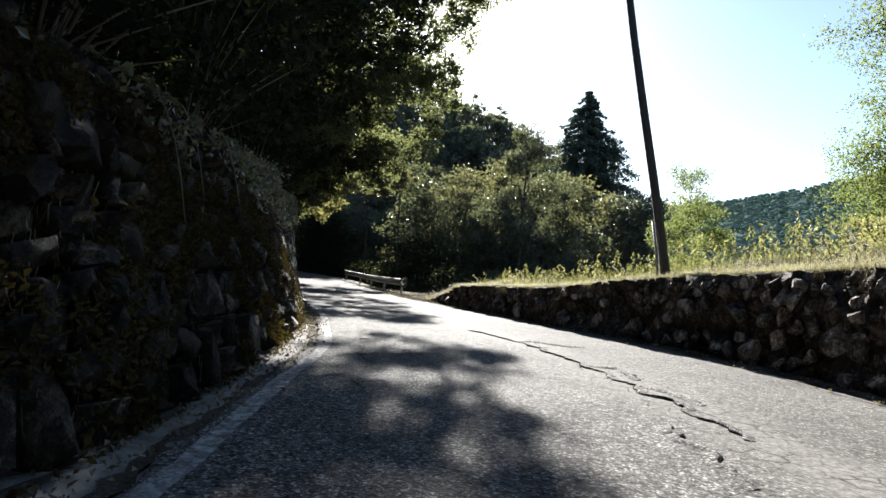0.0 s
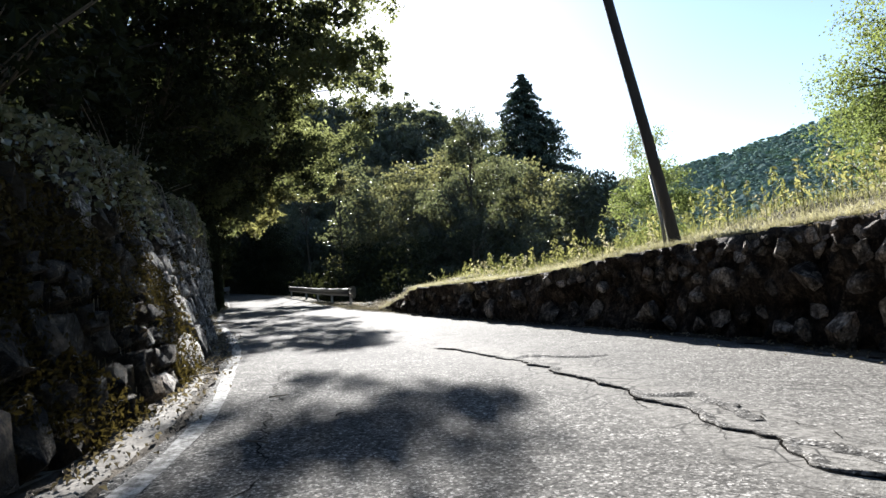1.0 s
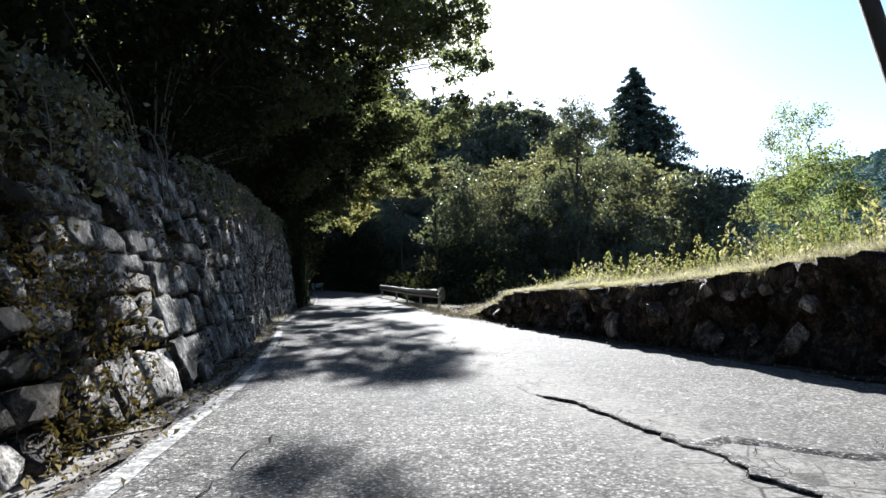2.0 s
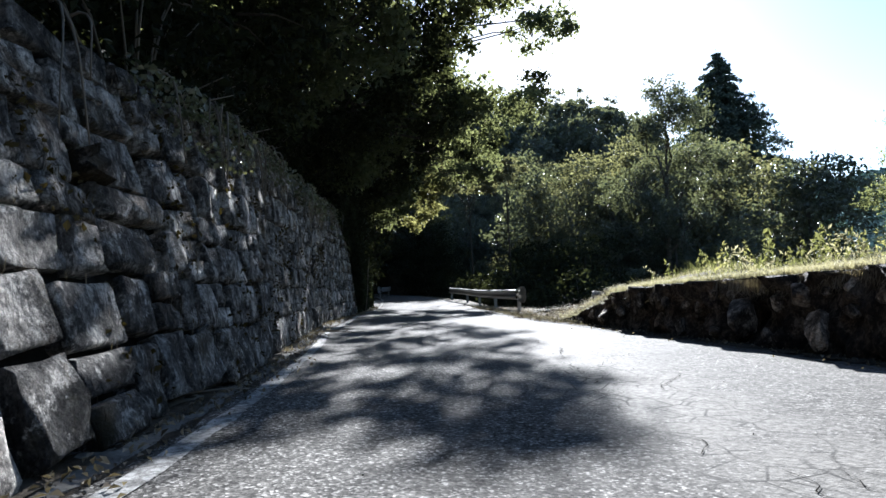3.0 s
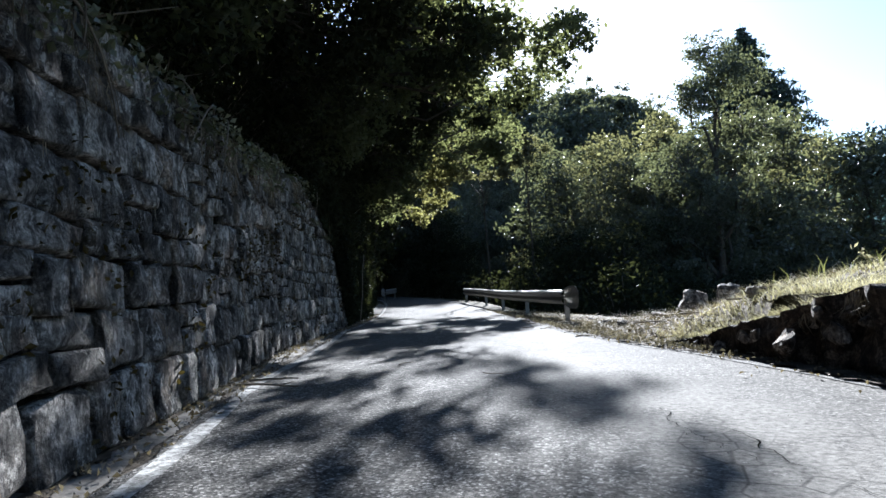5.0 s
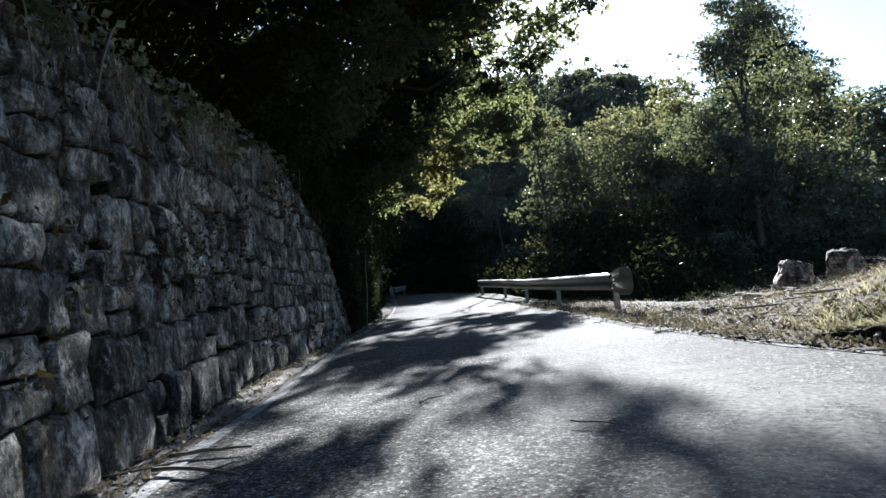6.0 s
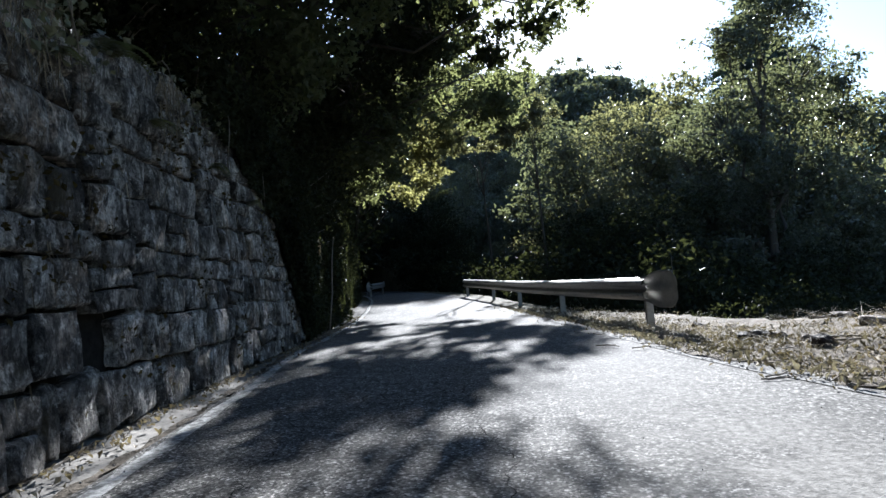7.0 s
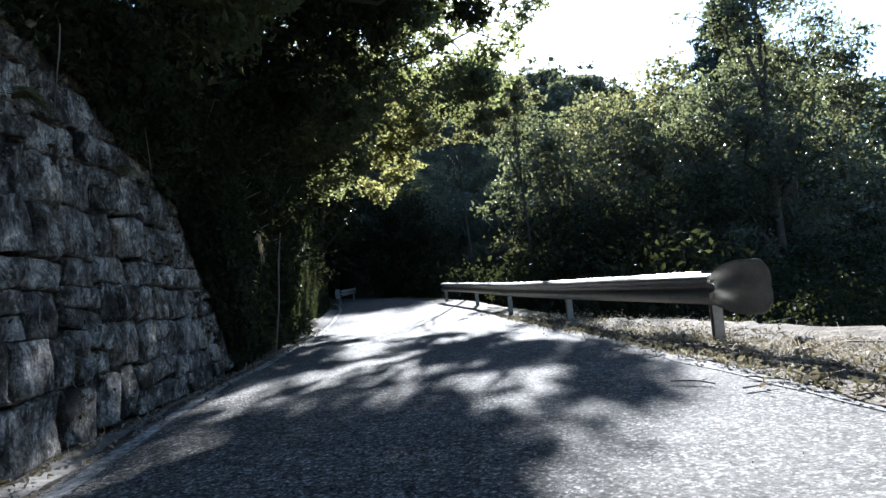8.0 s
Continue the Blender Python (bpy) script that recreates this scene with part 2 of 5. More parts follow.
# ---- plan ----
def smooth(points):
    """x as a smooth function of y through the points (y, x)."""
    ys, xs = (np.array(v, float) for v in zip(*points))
    slope = np.gradient(xs, ys)

    def at(y):
        y = np.asarray(y, float)
        i = np.clip(np.searchsorted(ys, y) - 1, 0, len(ys) - 2)
        h = ys[i + 1] - ys[i]
        u = (y - ys[i]) / h
        inside = np.clip(u, 0, 1)
        a, b = 2 * inside**3 - 3 * inside**2 + 1, inside**3 - 2 * inside**2 + inside
        c, d = 1 - a, inside**3 - inside**2
        return a * xs[i] + b * h * slope[i] + c * xs[i + 1] + d * h * slope[i + 1] + (u - inside) * h * np.where(u > 0.5, slope[i + 1], slope[i])

    return at


# Foot of the tall wall, inner edge line, outer edge of the road, heights of the two walls.
FOOT = smooth([(-12, -1.5), (-3, -1.28), (3, -1.27), (5, -1.37), (7, -1.57), (9, -1.84), (10.5, -2.1), (12, -2.46), (14, -2.98), (16.5, -3.86), (18.5, -4.5), (20.5, -5.15), (22.5, -5.77), (25, -6.35), (29, -7.2), (34.5, -8.45), (40, -9.9), (46, -11.6), (52, -13.5), (58, -15.2), (66, -20), (80, -36)])
LINE = smooth([(-12, -0.9), (-3, -0.78), (2.8, -0.84), (4.6, -0.95), (7.5, -1.13), (9.8, -1.6), (11.6, -1.98), (13.6, -2.55), (15.5, -3.12), (17, -3.6), (19.3, -4.42), (21.5, -4.96), (24, -5.62), (27, -6.5), (29.6, -7.06), (34.5, -8.2), (40, -9.7), (46, -11.5), (52, -13.8), (58, -17.3), (66, -24.7), (80, -41.7)])
EDGE = smooth([(-12, 5.3), (-3, 5.0), (5, 4.6), (9, 4.2), (11.2, 3.62), (13.2, 2.8), (15.5, 1.95), (18.2, 1.0), (20, 0.38), (22, -0.42), (24, -1.12), (26, -1.65), (28.2, -2.2), (31, -2.98), (35.5, -4.25), (40, -5.55), (44.2, -7.0), (48, -8.6), (52, -10.6), (58, -14), (66, -21.5), (80, -38.5)])
LEANING = smooth([(-12, 0.36), (0, 0.36), (10, 0.36), (12, 0.33), (14, 0.2), (16, 0.12), (36, 0.10)])
TALL = smooth([(-12, 1.8), (0, 1.75), (4, 1.9), (8, 2.08), (11, 2.3), (14, 2.25), (17, 2.45), (20, 2.5), (23, 2.75), (26, 2.75), (28, 2.4), (30, 2.0), (33, 1.9), (36, 1.5)])
LOW = smooth([(-12, 1.4), (4, 1.3), (8.8, 1.2), (11.5, 1.05), (13.6, 0.84), (18, 0.66), (21, 0.55), (23, 0.38), (24.5, 0.16), (26, 0.03), (28, 0.0), (80, 0.0)])


def rise(y):
    """Height of the road along its length."""
    y = np.asarray(y, float)
    return np.where(y < 31, 0.0, np.where(y < 41, 0.00125 * (y - 31) ** 2, 0.125 + 0.025 * (y - 41)))


def along(line, y):
    """Unit tangent of a plan line at y."""
    d = float(line(y + 0.05) - line(y - 0.05)) / 0.1
    k = math.hypot(d, 1)
    return d / k, 1 / k


def part(name, mesh, material, parent=None, label=""):
    """Links a bmesh or a mesh as one object, under a thing or a part."""
    if isinstance(mesh, bmesh.types.BMesh):
        data = bpy.data.meshes.new(name)
        mesh.to_mesh(data)
        mesh.free()
        mesh = data
    if material and not mesh.materials:
        mesh.materials.append(material)
    ob = new(name, mesh)
    ob.parent = parent
    if label:
        ob["label"] = label
    return ob


def grid_mesh(name, points, flat=False):
    """A sheet from an array of rows of points."""
    p = np.asarray(points, float)
    r, c = p.shape[:2]
    i = np.arange(r * c).reshape(r, c)
    faces = np.stack([i[:-1, :-1], i[:-1, 1:], i[1:, 1:], i[1:, :-1]], -1).reshape(-1, 4)
    me = bpy.data.meshes.new(name)
    me.from_pydata(p.reshape(-1, 3).tolist(), [], faces.tolist())
    me.polygons.foreach_set("use_smooth", [not flat] * len(me.polygons))
    return me


def raw_mesh(name, verts, faces, smooth_faces=False):
    """A mesh from arrays of corners and of faces with equal numbers of corners."""
    verts, faces = np.asarray(verts, np.float32), np.asarray(faces, np.int32)
    me = bpy.data.meshes.new(name)
    n, k = faces.shape
    me.vertices.add(len(verts))
    me.vertices.foreach_set("co", verts.ravel())
    me.loops.add(n * k)
    me.loops.foreach_set("vertex_index", faces.ravel())
    me.polygons.add(n)
    me.polygons.foreach_set("loop_start", np.arange(0, n * k, k, dtype=np.int32))
    me.polygons.foreach_set("use_smooth", np.full(n, smooth_faces))
    me.update(calc_edges=True)
    return me


def leaf_arrays(centres, size, rng, up=0.4, slim=0.55, fold=0.12):
    """Folded diamond leaves at the centres."""
    n = len(centres)
    size = np.broadcast_to(size, n)[:, None] * rng.uniform(0.65, 1.3, (n, 1))
    a = rng.normal(size=(n, 3))
    a /= np.linalg.norm(a, axis=1, keepdims=True)
    nrm = rng.normal(size=(n, 3)) + (0, 0, up)
    b = np.cross(nrm, a)
    b /= np.linalg.norm(b, axis=1, keepdims=True) + 1e-9
    c = np.cross(a, b)
    lift = c * size * fold
    v = np.stack([centres - a * size / 2, centres + b * size * slim / 2 + lift, centres + a * size / 2, centres - b * size * slim / 2 + lift], 1).reshape(-1, 3)
    k = np.arange(n)[:, None] * 4
    return v, np.concatenate([k + (0, 1, 2), k + (0, 2, 3)])


def tube(bm, points, radii, sides=6):
    """A tapered tube along the points."""
    pts = [Vector(p) for p in points]
    rings = []
    for i, p in enumerate(pts):
        d = (pts[min(i + 1, len(pts) - 1)] - pts[max(i - 1, 0)]).normalized()
        u = d.orthogonal().normalized()
        if abs(d.z) < 0.99:
            u = d.cross(Vector((0, 0, 1))).normalized()
        w = d.cross(u)
        rings.append([bm.verts.new(p + (u * math.cos(k * math.tau / sides) + w * math.sin(k * math.tau / sides)) * radii[i]) for k in range(sides)])
    for a, b in zip(rings, rings[1:]):
        for k in range(sides):
            bm.faces.new((a[k], a[(k + 1) % sides], b[(k + 1) % sides], b[k])).smooth = True
    bm.faces.new(rings[0][::-1])
    bm.faces.new(rings[-1])


def ground_height(x, y):
    """Height of the land beside the road."""
    x, y = np.asarray(x, float), np.asarray(y, float)
    left, right, zr = FOOT(y) - x, x - EDGE(y), rise(y)
    bank_top = np.where(y < 36, TALL(np.minimum(y, 36)), np.maximum(0.15, 1.5 - (y - 36) * 0.25))
    bank_top = np.where(y > 29.5, bank_top * np.clip((left - 0.1) / 1.4, 0.02, 1), bank_top)
    inset = np.where(y > 30.2, 0.0, LEANING(y) * bank_top)
    bank = zr + bank_top - 0.05 + 0.62 * np.maximum(left - inset - 0.6, 0) ** 0.97
    bank = np.minimum(bank, 45 + 0.02 * left)
    zl = np.where(left > inset + 0.35, bank, zr - 0.12)
    shelf = LOW(y) * np.clip(right / np.clip(0.3 + (y - 20.5) * 0.5, 0.3, 1.8), 0, 1)
    past = np.maximum(right - np.clip(6.5 - np.maximum(y - 12, 0) * 0.36, 1.0, 6.5), 0)
    fall = np.where(past < 9, -0.55 * past, -4.95 - 0.16 * (past - 9))
    fall = np.maximum(fall, -14)
    climb = 0.42 * np.maximum(y - 56 - 0.55 * np.maximum(x - 4, 0), 0)
    zr2 = zr + shelf + np.where(y < 26, np.where(y < 13, 0.24, np.maximum(0.1, 0.24 - 0.03 * (y - 13))) * np.clip(right - 0.25, 0, 2.4), 0) + fall + np.minimum(climb, 26)
    kerb = zr - np.where(y > 21.8, 0.012, 0.12)
    zr2 = np.where((right > 0.3) | (y > 21.8), np.maximum(zr2, kerb - np.where(right > 1.2, 99, 0)), kerb)
    return np.where(x < FOOT(y), zl, np.where(right > 0, zr2, np.where(right > -0.05, kerb, zr - 0.12)))


def far_rise(x, y):
    """How much the wooded slope ahead climbs past the bend."""
    x, y = np.asarray(x, float), np.asarray(y, float)
    return 0.34 * np.clip(y - 80, 0, 100) * np.clip((0.32 - x / np.maximum(y, 1)) / 0.12, 0, 1)


def drop_to(x, y):
    return float(ground_height(x, min(y, 80)) + far_rise(x, y))


# ---- ground, road ----
def build_ground():
    ys = np.r_[-400, -150, -60, -25, np.arange(-12, 46, 0.6), np.arange(46, 80, 1.5), 85, 95, 110, 130, 160, 220, 320, 500, 900, 1800]
    lo = np.r_[0.0, 0.3, 0.5, 0.8, 1.3, 2.0, 3, 4.2, 6, 8, 11, 15, 20, 30, 45, 80, 160, 400, 1500]
    ro = np.r_[0.0, 0.28, 0.45, 0.8, 1.3, 1.9, 2.6, 3.4, 4.2, 5, 6, 7, 8.5, 10, 12, 15, 19, 24, 30, 40, 60, 100, 200, 500, 1800]
    rows = []
    for y in ys:
        yc = min(max(y, -12), 80)
        inset = float(LEANING(yc) * TALL(min(yc, 36)))
        xs = np.r_[(FOOT(yc) - lo - inset * (lo > 0.1))[::-1], EDGE(yc) + ro]
        z = ground_height(xs, np.full(len(xs), float(yc)))
        wob = np.array([noise.noise(Vector((x * 0.35, y * 0.35, 0))) for x in xs])
        away = np.r_[lo[::-1], ro]
        z = z + wob * np.clip(away - 0.6, 0, 2) * 0.16
        z = z + far_rise(xs, np.full(len(xs), float(y)))
        rows.append(np.stack([xs, np.full(len(xs), float(y)), z], -1))
    ob = part("ground", grid_mesh("ground", rows), M_GROUND)
    tagged(ob, "dark forest floor and grassy verge beside the road", "ground", kind="structure")


def strip(y0, y1, step, left, right, z, jag=0.0, seed=1, across=1):
    """A sheet on the road between two plan lines."""
    rng = np.random.default_rng(seed)
    ys = np.arange(y0, y1 + step / 2, step)
    rows = []
    for y in ys:
        a, b = left(y) + rng.uniform(-jag, jag), right(y) + rng.uniform(-jag, jag)
        rows.append([(a + (b - a) * k / across, y, float(rise(y)) + z) for k in range(across + 1)])
    return rows


def lay(rows, lift):
    """Sets a strip on the uneven asphalt."""
    rows[..., 2] = [[float(rise(p[1])) + noise.noise(Vector((p[0] * 0.6, p[1] * 0.5, 3))) * 0.018 + lift for p in r] for r in rows]
    return rows


def build_road():
    worn = smooth([(-12, 3.2), (4.5, 2.1), (7.5, 1.75), (8.6, 1.5), (10, 1.05), (12.3, 0.3), (14.4, -0.1), (16.4, -0.55), (18.6, -1.15), (21, -1.75), (24, -2.3), (40, -6.5), (80, -40)])
    rows = np.array(strip(-12, 72, 0.35, lambda y: LINE(y) - 0.12, EDGE, 0.0, 0.04, 3, 26))
    bumps = np.array([[noise.noise(Vector((p[0] * 0.6, p[1] * 0.5, 3))) * 0.018 for p in r] for r in rows])
    rows[..., 2] += bumps
    rows[:, -1, 2] -= 0.015
    me = grid_mesh("road", rows)
    x, y = rows[..., 0], rows[..., 1]
    d = x - worn(y)
    wide = 0.35 + 0.25 * np.clip((y - 9) / 8, 0, 1)
    wear = 1.3 * np.exp(-((d / wide) ** 2)) * np.clip((26 - y) / 6, 0, 1) + 0.35 * (d > 0) * np.clip((24 - y) / 6, 0, 1)
    wear += 0.9 * np.exp(-(((d - 0.15) / 0.5) ** 2) - ((y - 16.8) / 1.5) ** 2)
    wear += 0.5 * np.exp(-(((EDGE(y) - x) / 0.45) ** 2))
    attr = me.attributes.new("wear", "FLOAT", "POINT")
    attr.data.foreach_set("value", np.clip(wear, 0, 1.4).ravel().astype(np.float32))
    crazed = 0.9 * np.exp(-(((x + 4.0) / 1.5) ** 2) - ((y - 22.6) / 2.4) ** 2) + 0.9 * np.exp(-(((d + 0.1) / 0.55) ** 2)) * np.clip((19 - y) / 3, 0, 1)
    attr = me.attributes.new("crazed", "FLOAT", "POINT")
    attr.data.foreach_set("value", np.clip(crazed, 0, 1).ravel().astype(np.float32))
    tagged(part("road", me, M_ASPHALT), "worn grey asphalt mountain road with cracks and patches", "road", kind="structure")
    gut = np.array(strip(-12, 46, 0.3, lambda y: FOOT(y) - 0.3, lambda y: LINE(y) + 0.02, -0.03, 0.02, 5, 4))
    gut[:, 0, 2] += 0.09
    gut[:, 1, 2] += 0.035
    gut[:, 2, 2] += 0.02
    gut[..., 2] += np.random.default_rng(4).normal(0, 0.006, gut.shape[:2])
    tagged(part("gutter", grid_mesh("gutter", gut), M_CONCRETE), "dirty concrete gutter strip at the wall's foot", "gutter", kind="structure")
    left = np.array(strip(-12, 60, 0.3, lambda y: LINE(y) - 0.055, lambda y: LINE(y) + 0.06, 0.024, 0.014, 7, 1))
    left = lay(left, 0.006)
    tagged(part("edge_line", grid_mesh("edge_line", left), M_PAINT), "worn white painted edge line", "road line", kind="structure")
    right = np.array(strip(-12, 60, 0.3, lambda y: EDGE(y) - 0.4, lambda y: EDGE(y) - 0.34, 0.02, 0.02, 8, 1))
    right = lay(right, 0.006)
    tagged(part("edge_line", grid_mesh("edge_line", right), M_PAINT_FADED), "faded white painted edge line", "road line", kind="structure")
    for side, name in ((0, "dark grit and soil between the gutter and the edge line"), (1, "dirt and leaf mould along the tall wall's foot"), (2, "dirt and broken bits along the low bank's foot")):
        lo = (lambda y: LINE(y) - 0.21, lambda y: FOOT(y) - 0.1, lambda y: EDGE(y) - 0.3)[side]
        hi = (lambda y: LINE(y) - 0.12, lambda y: FOOT(y) + 0.05, lambda y: EDGE(y) + 0.2)[side]
        dirt = np.array(strip(-12, (30, 31, 23)[side], 0.11, lo, hi, (-0.014, 0.004, 0.014)[side], (0.03, 0.045, 0.1)[side], 60 + side, 3))
        dirt[..., 2] += np.random.default_rng(70 + side).normal(0, 0.006, dirt.shape[:2])
        tagged(part("dirt", grid_mesh("dirt", dirt), M_SOIL), name, "dirt", kind="structure")
    return worn


def crack(points, width, seed, label):
    """A jagged open crack in the asphalt."""
    pts = []
    for (ax, ay), (bx, by) in zip(points, points[1:]):
        n = max(3, int(math.hypot(bx - ax, by - ay) / 0.045))
        for k in range(n):
            u = k / n
            x, y = ax + (bx - ax) * u, ay + (by - ay) * u
            sway = 0.1 * noise.noise(Vector((y * 2.6, x, seed))) + 0.055 * noise.noise(Vector((y * 9, x * 9, seed))) + 0.022 * noise.noise(Vector((y * 27, x * 27, seed)))
            pts.append((x + sway, y + sway * 0.25))
    rows = []
    for i, (x, y) in enumerate(pts):
        w = 0.6 * width * max(0.02, 0.4 + 0.6 * noise.noise(Vector((y * 3.1, seed * 5, x))) + 0.5 * noise.noise(Vector((y * 14, seed, x * 14)))) * (0.2 if i in (0, len(pts) - 1) else 1)
        x0, y0 = pts[max(i - 1, 0)]
        x1, y1 = pts[min(i + 1, len(pts) - 1)]
        k = math.hypot(x1 - x0, y1 - y0) + 1e-6
        nx, ny = (y1 - y0) / k, -(x1 - x0) / k
        z = noise.noise(Vector((x * 0.6, y * 0.5, 3))) * 0.018 + float(rise(y)) + 0.006
        rows.append([(x - nx * w, y - ny * w, z), (x + nx * w, y + ny * w, z)])
    ob = part("road_crack", grid_mesh("road_crack", rows), M_CRACK)
    tagged(ob, label, "road crack", kind="structure")
    if width > 0.0135:
        lip = []
        for i, ((x, y), (a, b)) in enumerate(zip(pts, rows)):
            k = math.hypot(b[0] - a[0], b[1] - a[1]) + 1e-6
            n = Vector(((b[0] - a[0]) / k, (b[1] - a[1]) / k, 0))
            wide, rough = 0.05 + 0.05 * noise.noise(Vector((y * 4, x, seed + 3))), 0.004 * noise.noise(Vector((y * 17, x * 17, seed)))
            high = 0.013 * min(1, i / 4, (len(pts) - 1 - i) / 4) * max(0.25, 0.8 + noise.noise(Vector((y * 2, x, seed + 5)))) + rough
            p = Vector(b)
            lip.append([tuple(p + n * 0.002), tuple(p + n * 0.006 + Vector((0, 0, high))), tuple(p + n * (0.02 + 0.3 * wide) + Vector((0, 0, high * 0.8))), tuple(p + n * (0.03 + wide) - Vector((0, 0, 0.005)))])
        part("lip", grid_mesh("lip", lip), M_ASPHALT, ob, "lifted crumbling edge of the asphalt")


build_ground()
build_road()
crack([(2.05, 4.2), (2.0, 4.9), (1.85, 5.9), (1.82, 6.6), (1.74, 7.4), (1.62, 7.9), (1.5, 8.6), (1.22, 9.4), (0.98, 10.1), (0.62, 10.9)], 0.014, 1, "deep jagged crack along the old asphalt seam")
crack([(1.25, 9.4), (1.55, 9.55), (1.95, 9.2), (2.3, 9.3)], 0.015, 2, "thin branching crack in the asphalt")
crack([(-0.38, 4.8), (-0.5, 6.0), (-0.72, 7.5), (-1.0, 9.7)], 0.012, 3, "thin lengthwise crack in the asphalt")
crack([(-2.9, 20.6), (-3.05, 21.6), (-3.4, 22.8), (-3.62, 23.8)], 0.009, 4, "thin winding crack in the asphalt")
crack([(-4.0, 19.6), (-4.08, 20.9), (-4.4, 22.2)], 0.01, 5, "thin crack near the road's edge line")
crack([(1.95, 6.0), (2.2, 5.7), (2.3, 5.2)], 0.018, 7, "branching crack round a lifted piece of asphalt")
crack([(1.8, 7.3), (2.05, 7.15), (2.2, 6.75), (2.05, 6.3)], 0.018, 8, "branching crack round a lifted piece of asphalt")
crack([(1.6, 4.4), (1.72, 3.8), (1.66, 3.2)], 0.014, 9, "thin crack in the worn asphalt")
crack([(-0.1, 13.4), (-0.35, 15.2), (-0.42, 16.2), (-0.75, 17.4)], 0.012, 6, "thin crack beside the pale worn asphalt")

seam = smooth([(-2, 2.7), (4.5, 2.1), (7.5, 1.75), (8.6, 1.5), (10, 1.05), (12.3, 0.3), (14.4, -0.1), (16.4, -0.55), (19, -1.2)])
chance = random.Random(8)
for k in range(26):
    y = chance.uniform(2.5, 17.5)
    x, long, turn = float(seam(y)) + chance.gauss(0.1, 0.32), chance.uniform(0.35, 1.3), chance.gauss(0.0, 0.5)
    lean = float(seam(y + long) - seam(y)) / long + turn
    crack([(x, y), (x + lean * long * 0.5 + chance.gauss(0, 0.06), y + long * 0.5), (x + lean * long, y + long)], chance.uniform(0.004, 0.011), 20 + k, "short broken crack along the worn seam")


# ---- stone walls ----
def stone_meshes(name, count, bulge, rough, material, seed, loose=0.16):
    """Alike rough stones, one unit wide, deep and high; the face looks along y."""
    rng = np.random.default_rng(seed)
    found = []
    for _ in range(count):
        n = 5
        u = np.array([-0.5, -0.41, 0.0, 0.41, 0.5])
        v = []
        corner = rng.uniform(-loose, loose * 0.38, (2, 2, 2))
        for j in range(n):
            for i in range(n):
                a, b = u[i] + 0.5, u[j] + 0.5
                cx = sum(corner[p, q, 0] * (a if p else 1 - a) * (b if q else 1 - b) * (1 if p else -1) for p in (0, 1) for q in (0, 1))
                cz = sum(corner[p, q, 1] * (a if p else 1 - a) * (b if q else 1 - b) * (1 if q else -1) for p in (0, 1) for q in (0, 1))
                inner = 0 < i < n - 1 and 0 < j < n - 1
                y = 0.5 + (bulge if inner else -bulge * 0.55) + rng.normal(0, rough)
                if i in (0, n - 1) and j in (0, n - 1):
                    y -= bulge
                    cx *= 1.1
                k = 0.03 if inner else 0.022
                v.append((u[i] + cx + rng.normal(0, k), y, u[j] + cz + rng.normal(0, k)))
        faces = [(j * n + i, j * n + i + 1, (j + 1) * n + i + 1, (j + 1) * n + i) for j in range(n - 1) for i in range(n - 1)]
        ring = [*range(n), *(j * n + n - 1 for j in range(1, n)), *((n - 1) * n + i for i in range(n - 2, -1, -1)), *(j * n for j in range(n - 2, 0, -1))]
        base = len(v)
        v += [(v[r][0] * 0.86, -0.5, v[r][2] * 0.86) for r in ring]
        faces += [(ring[k], base + k, base + (k + 1) % len(ring), ring[(k + 1) % len(ring)]) for k in range(len(ring))]
        me = bpy.data.meshes.new(name)
        me.from_pydata(v, [], [f[::-1] for f in faces])
        me.polygons.foreach_set("use_smooth", [True] * len(me.polygons))
        me.materials.append(material)
        found.append(me)
    return found


def wall_frame(line, y, h, batter, side):
    """The turn and place of a stone on a wall's face: side 1 looks to +x, -1 to -x."""
    tx, ty = along(line, y)
    n = Vector((ty, -tx, 0)) * side
    batter = float(batter(y))
    up = (Vector((0, 0, 1)) - n * batter).normalized()
    n2 = (n + Vector((0, 0, batter))).normalized()
    wide = n2.cross(up)
    m = Matrix((wide, n2, up)).transposed().to_4x4()
    spot = Vector((float(line(y)), y, float(rise(y)) + h)) - n * batter * h
    return m, spot, n2


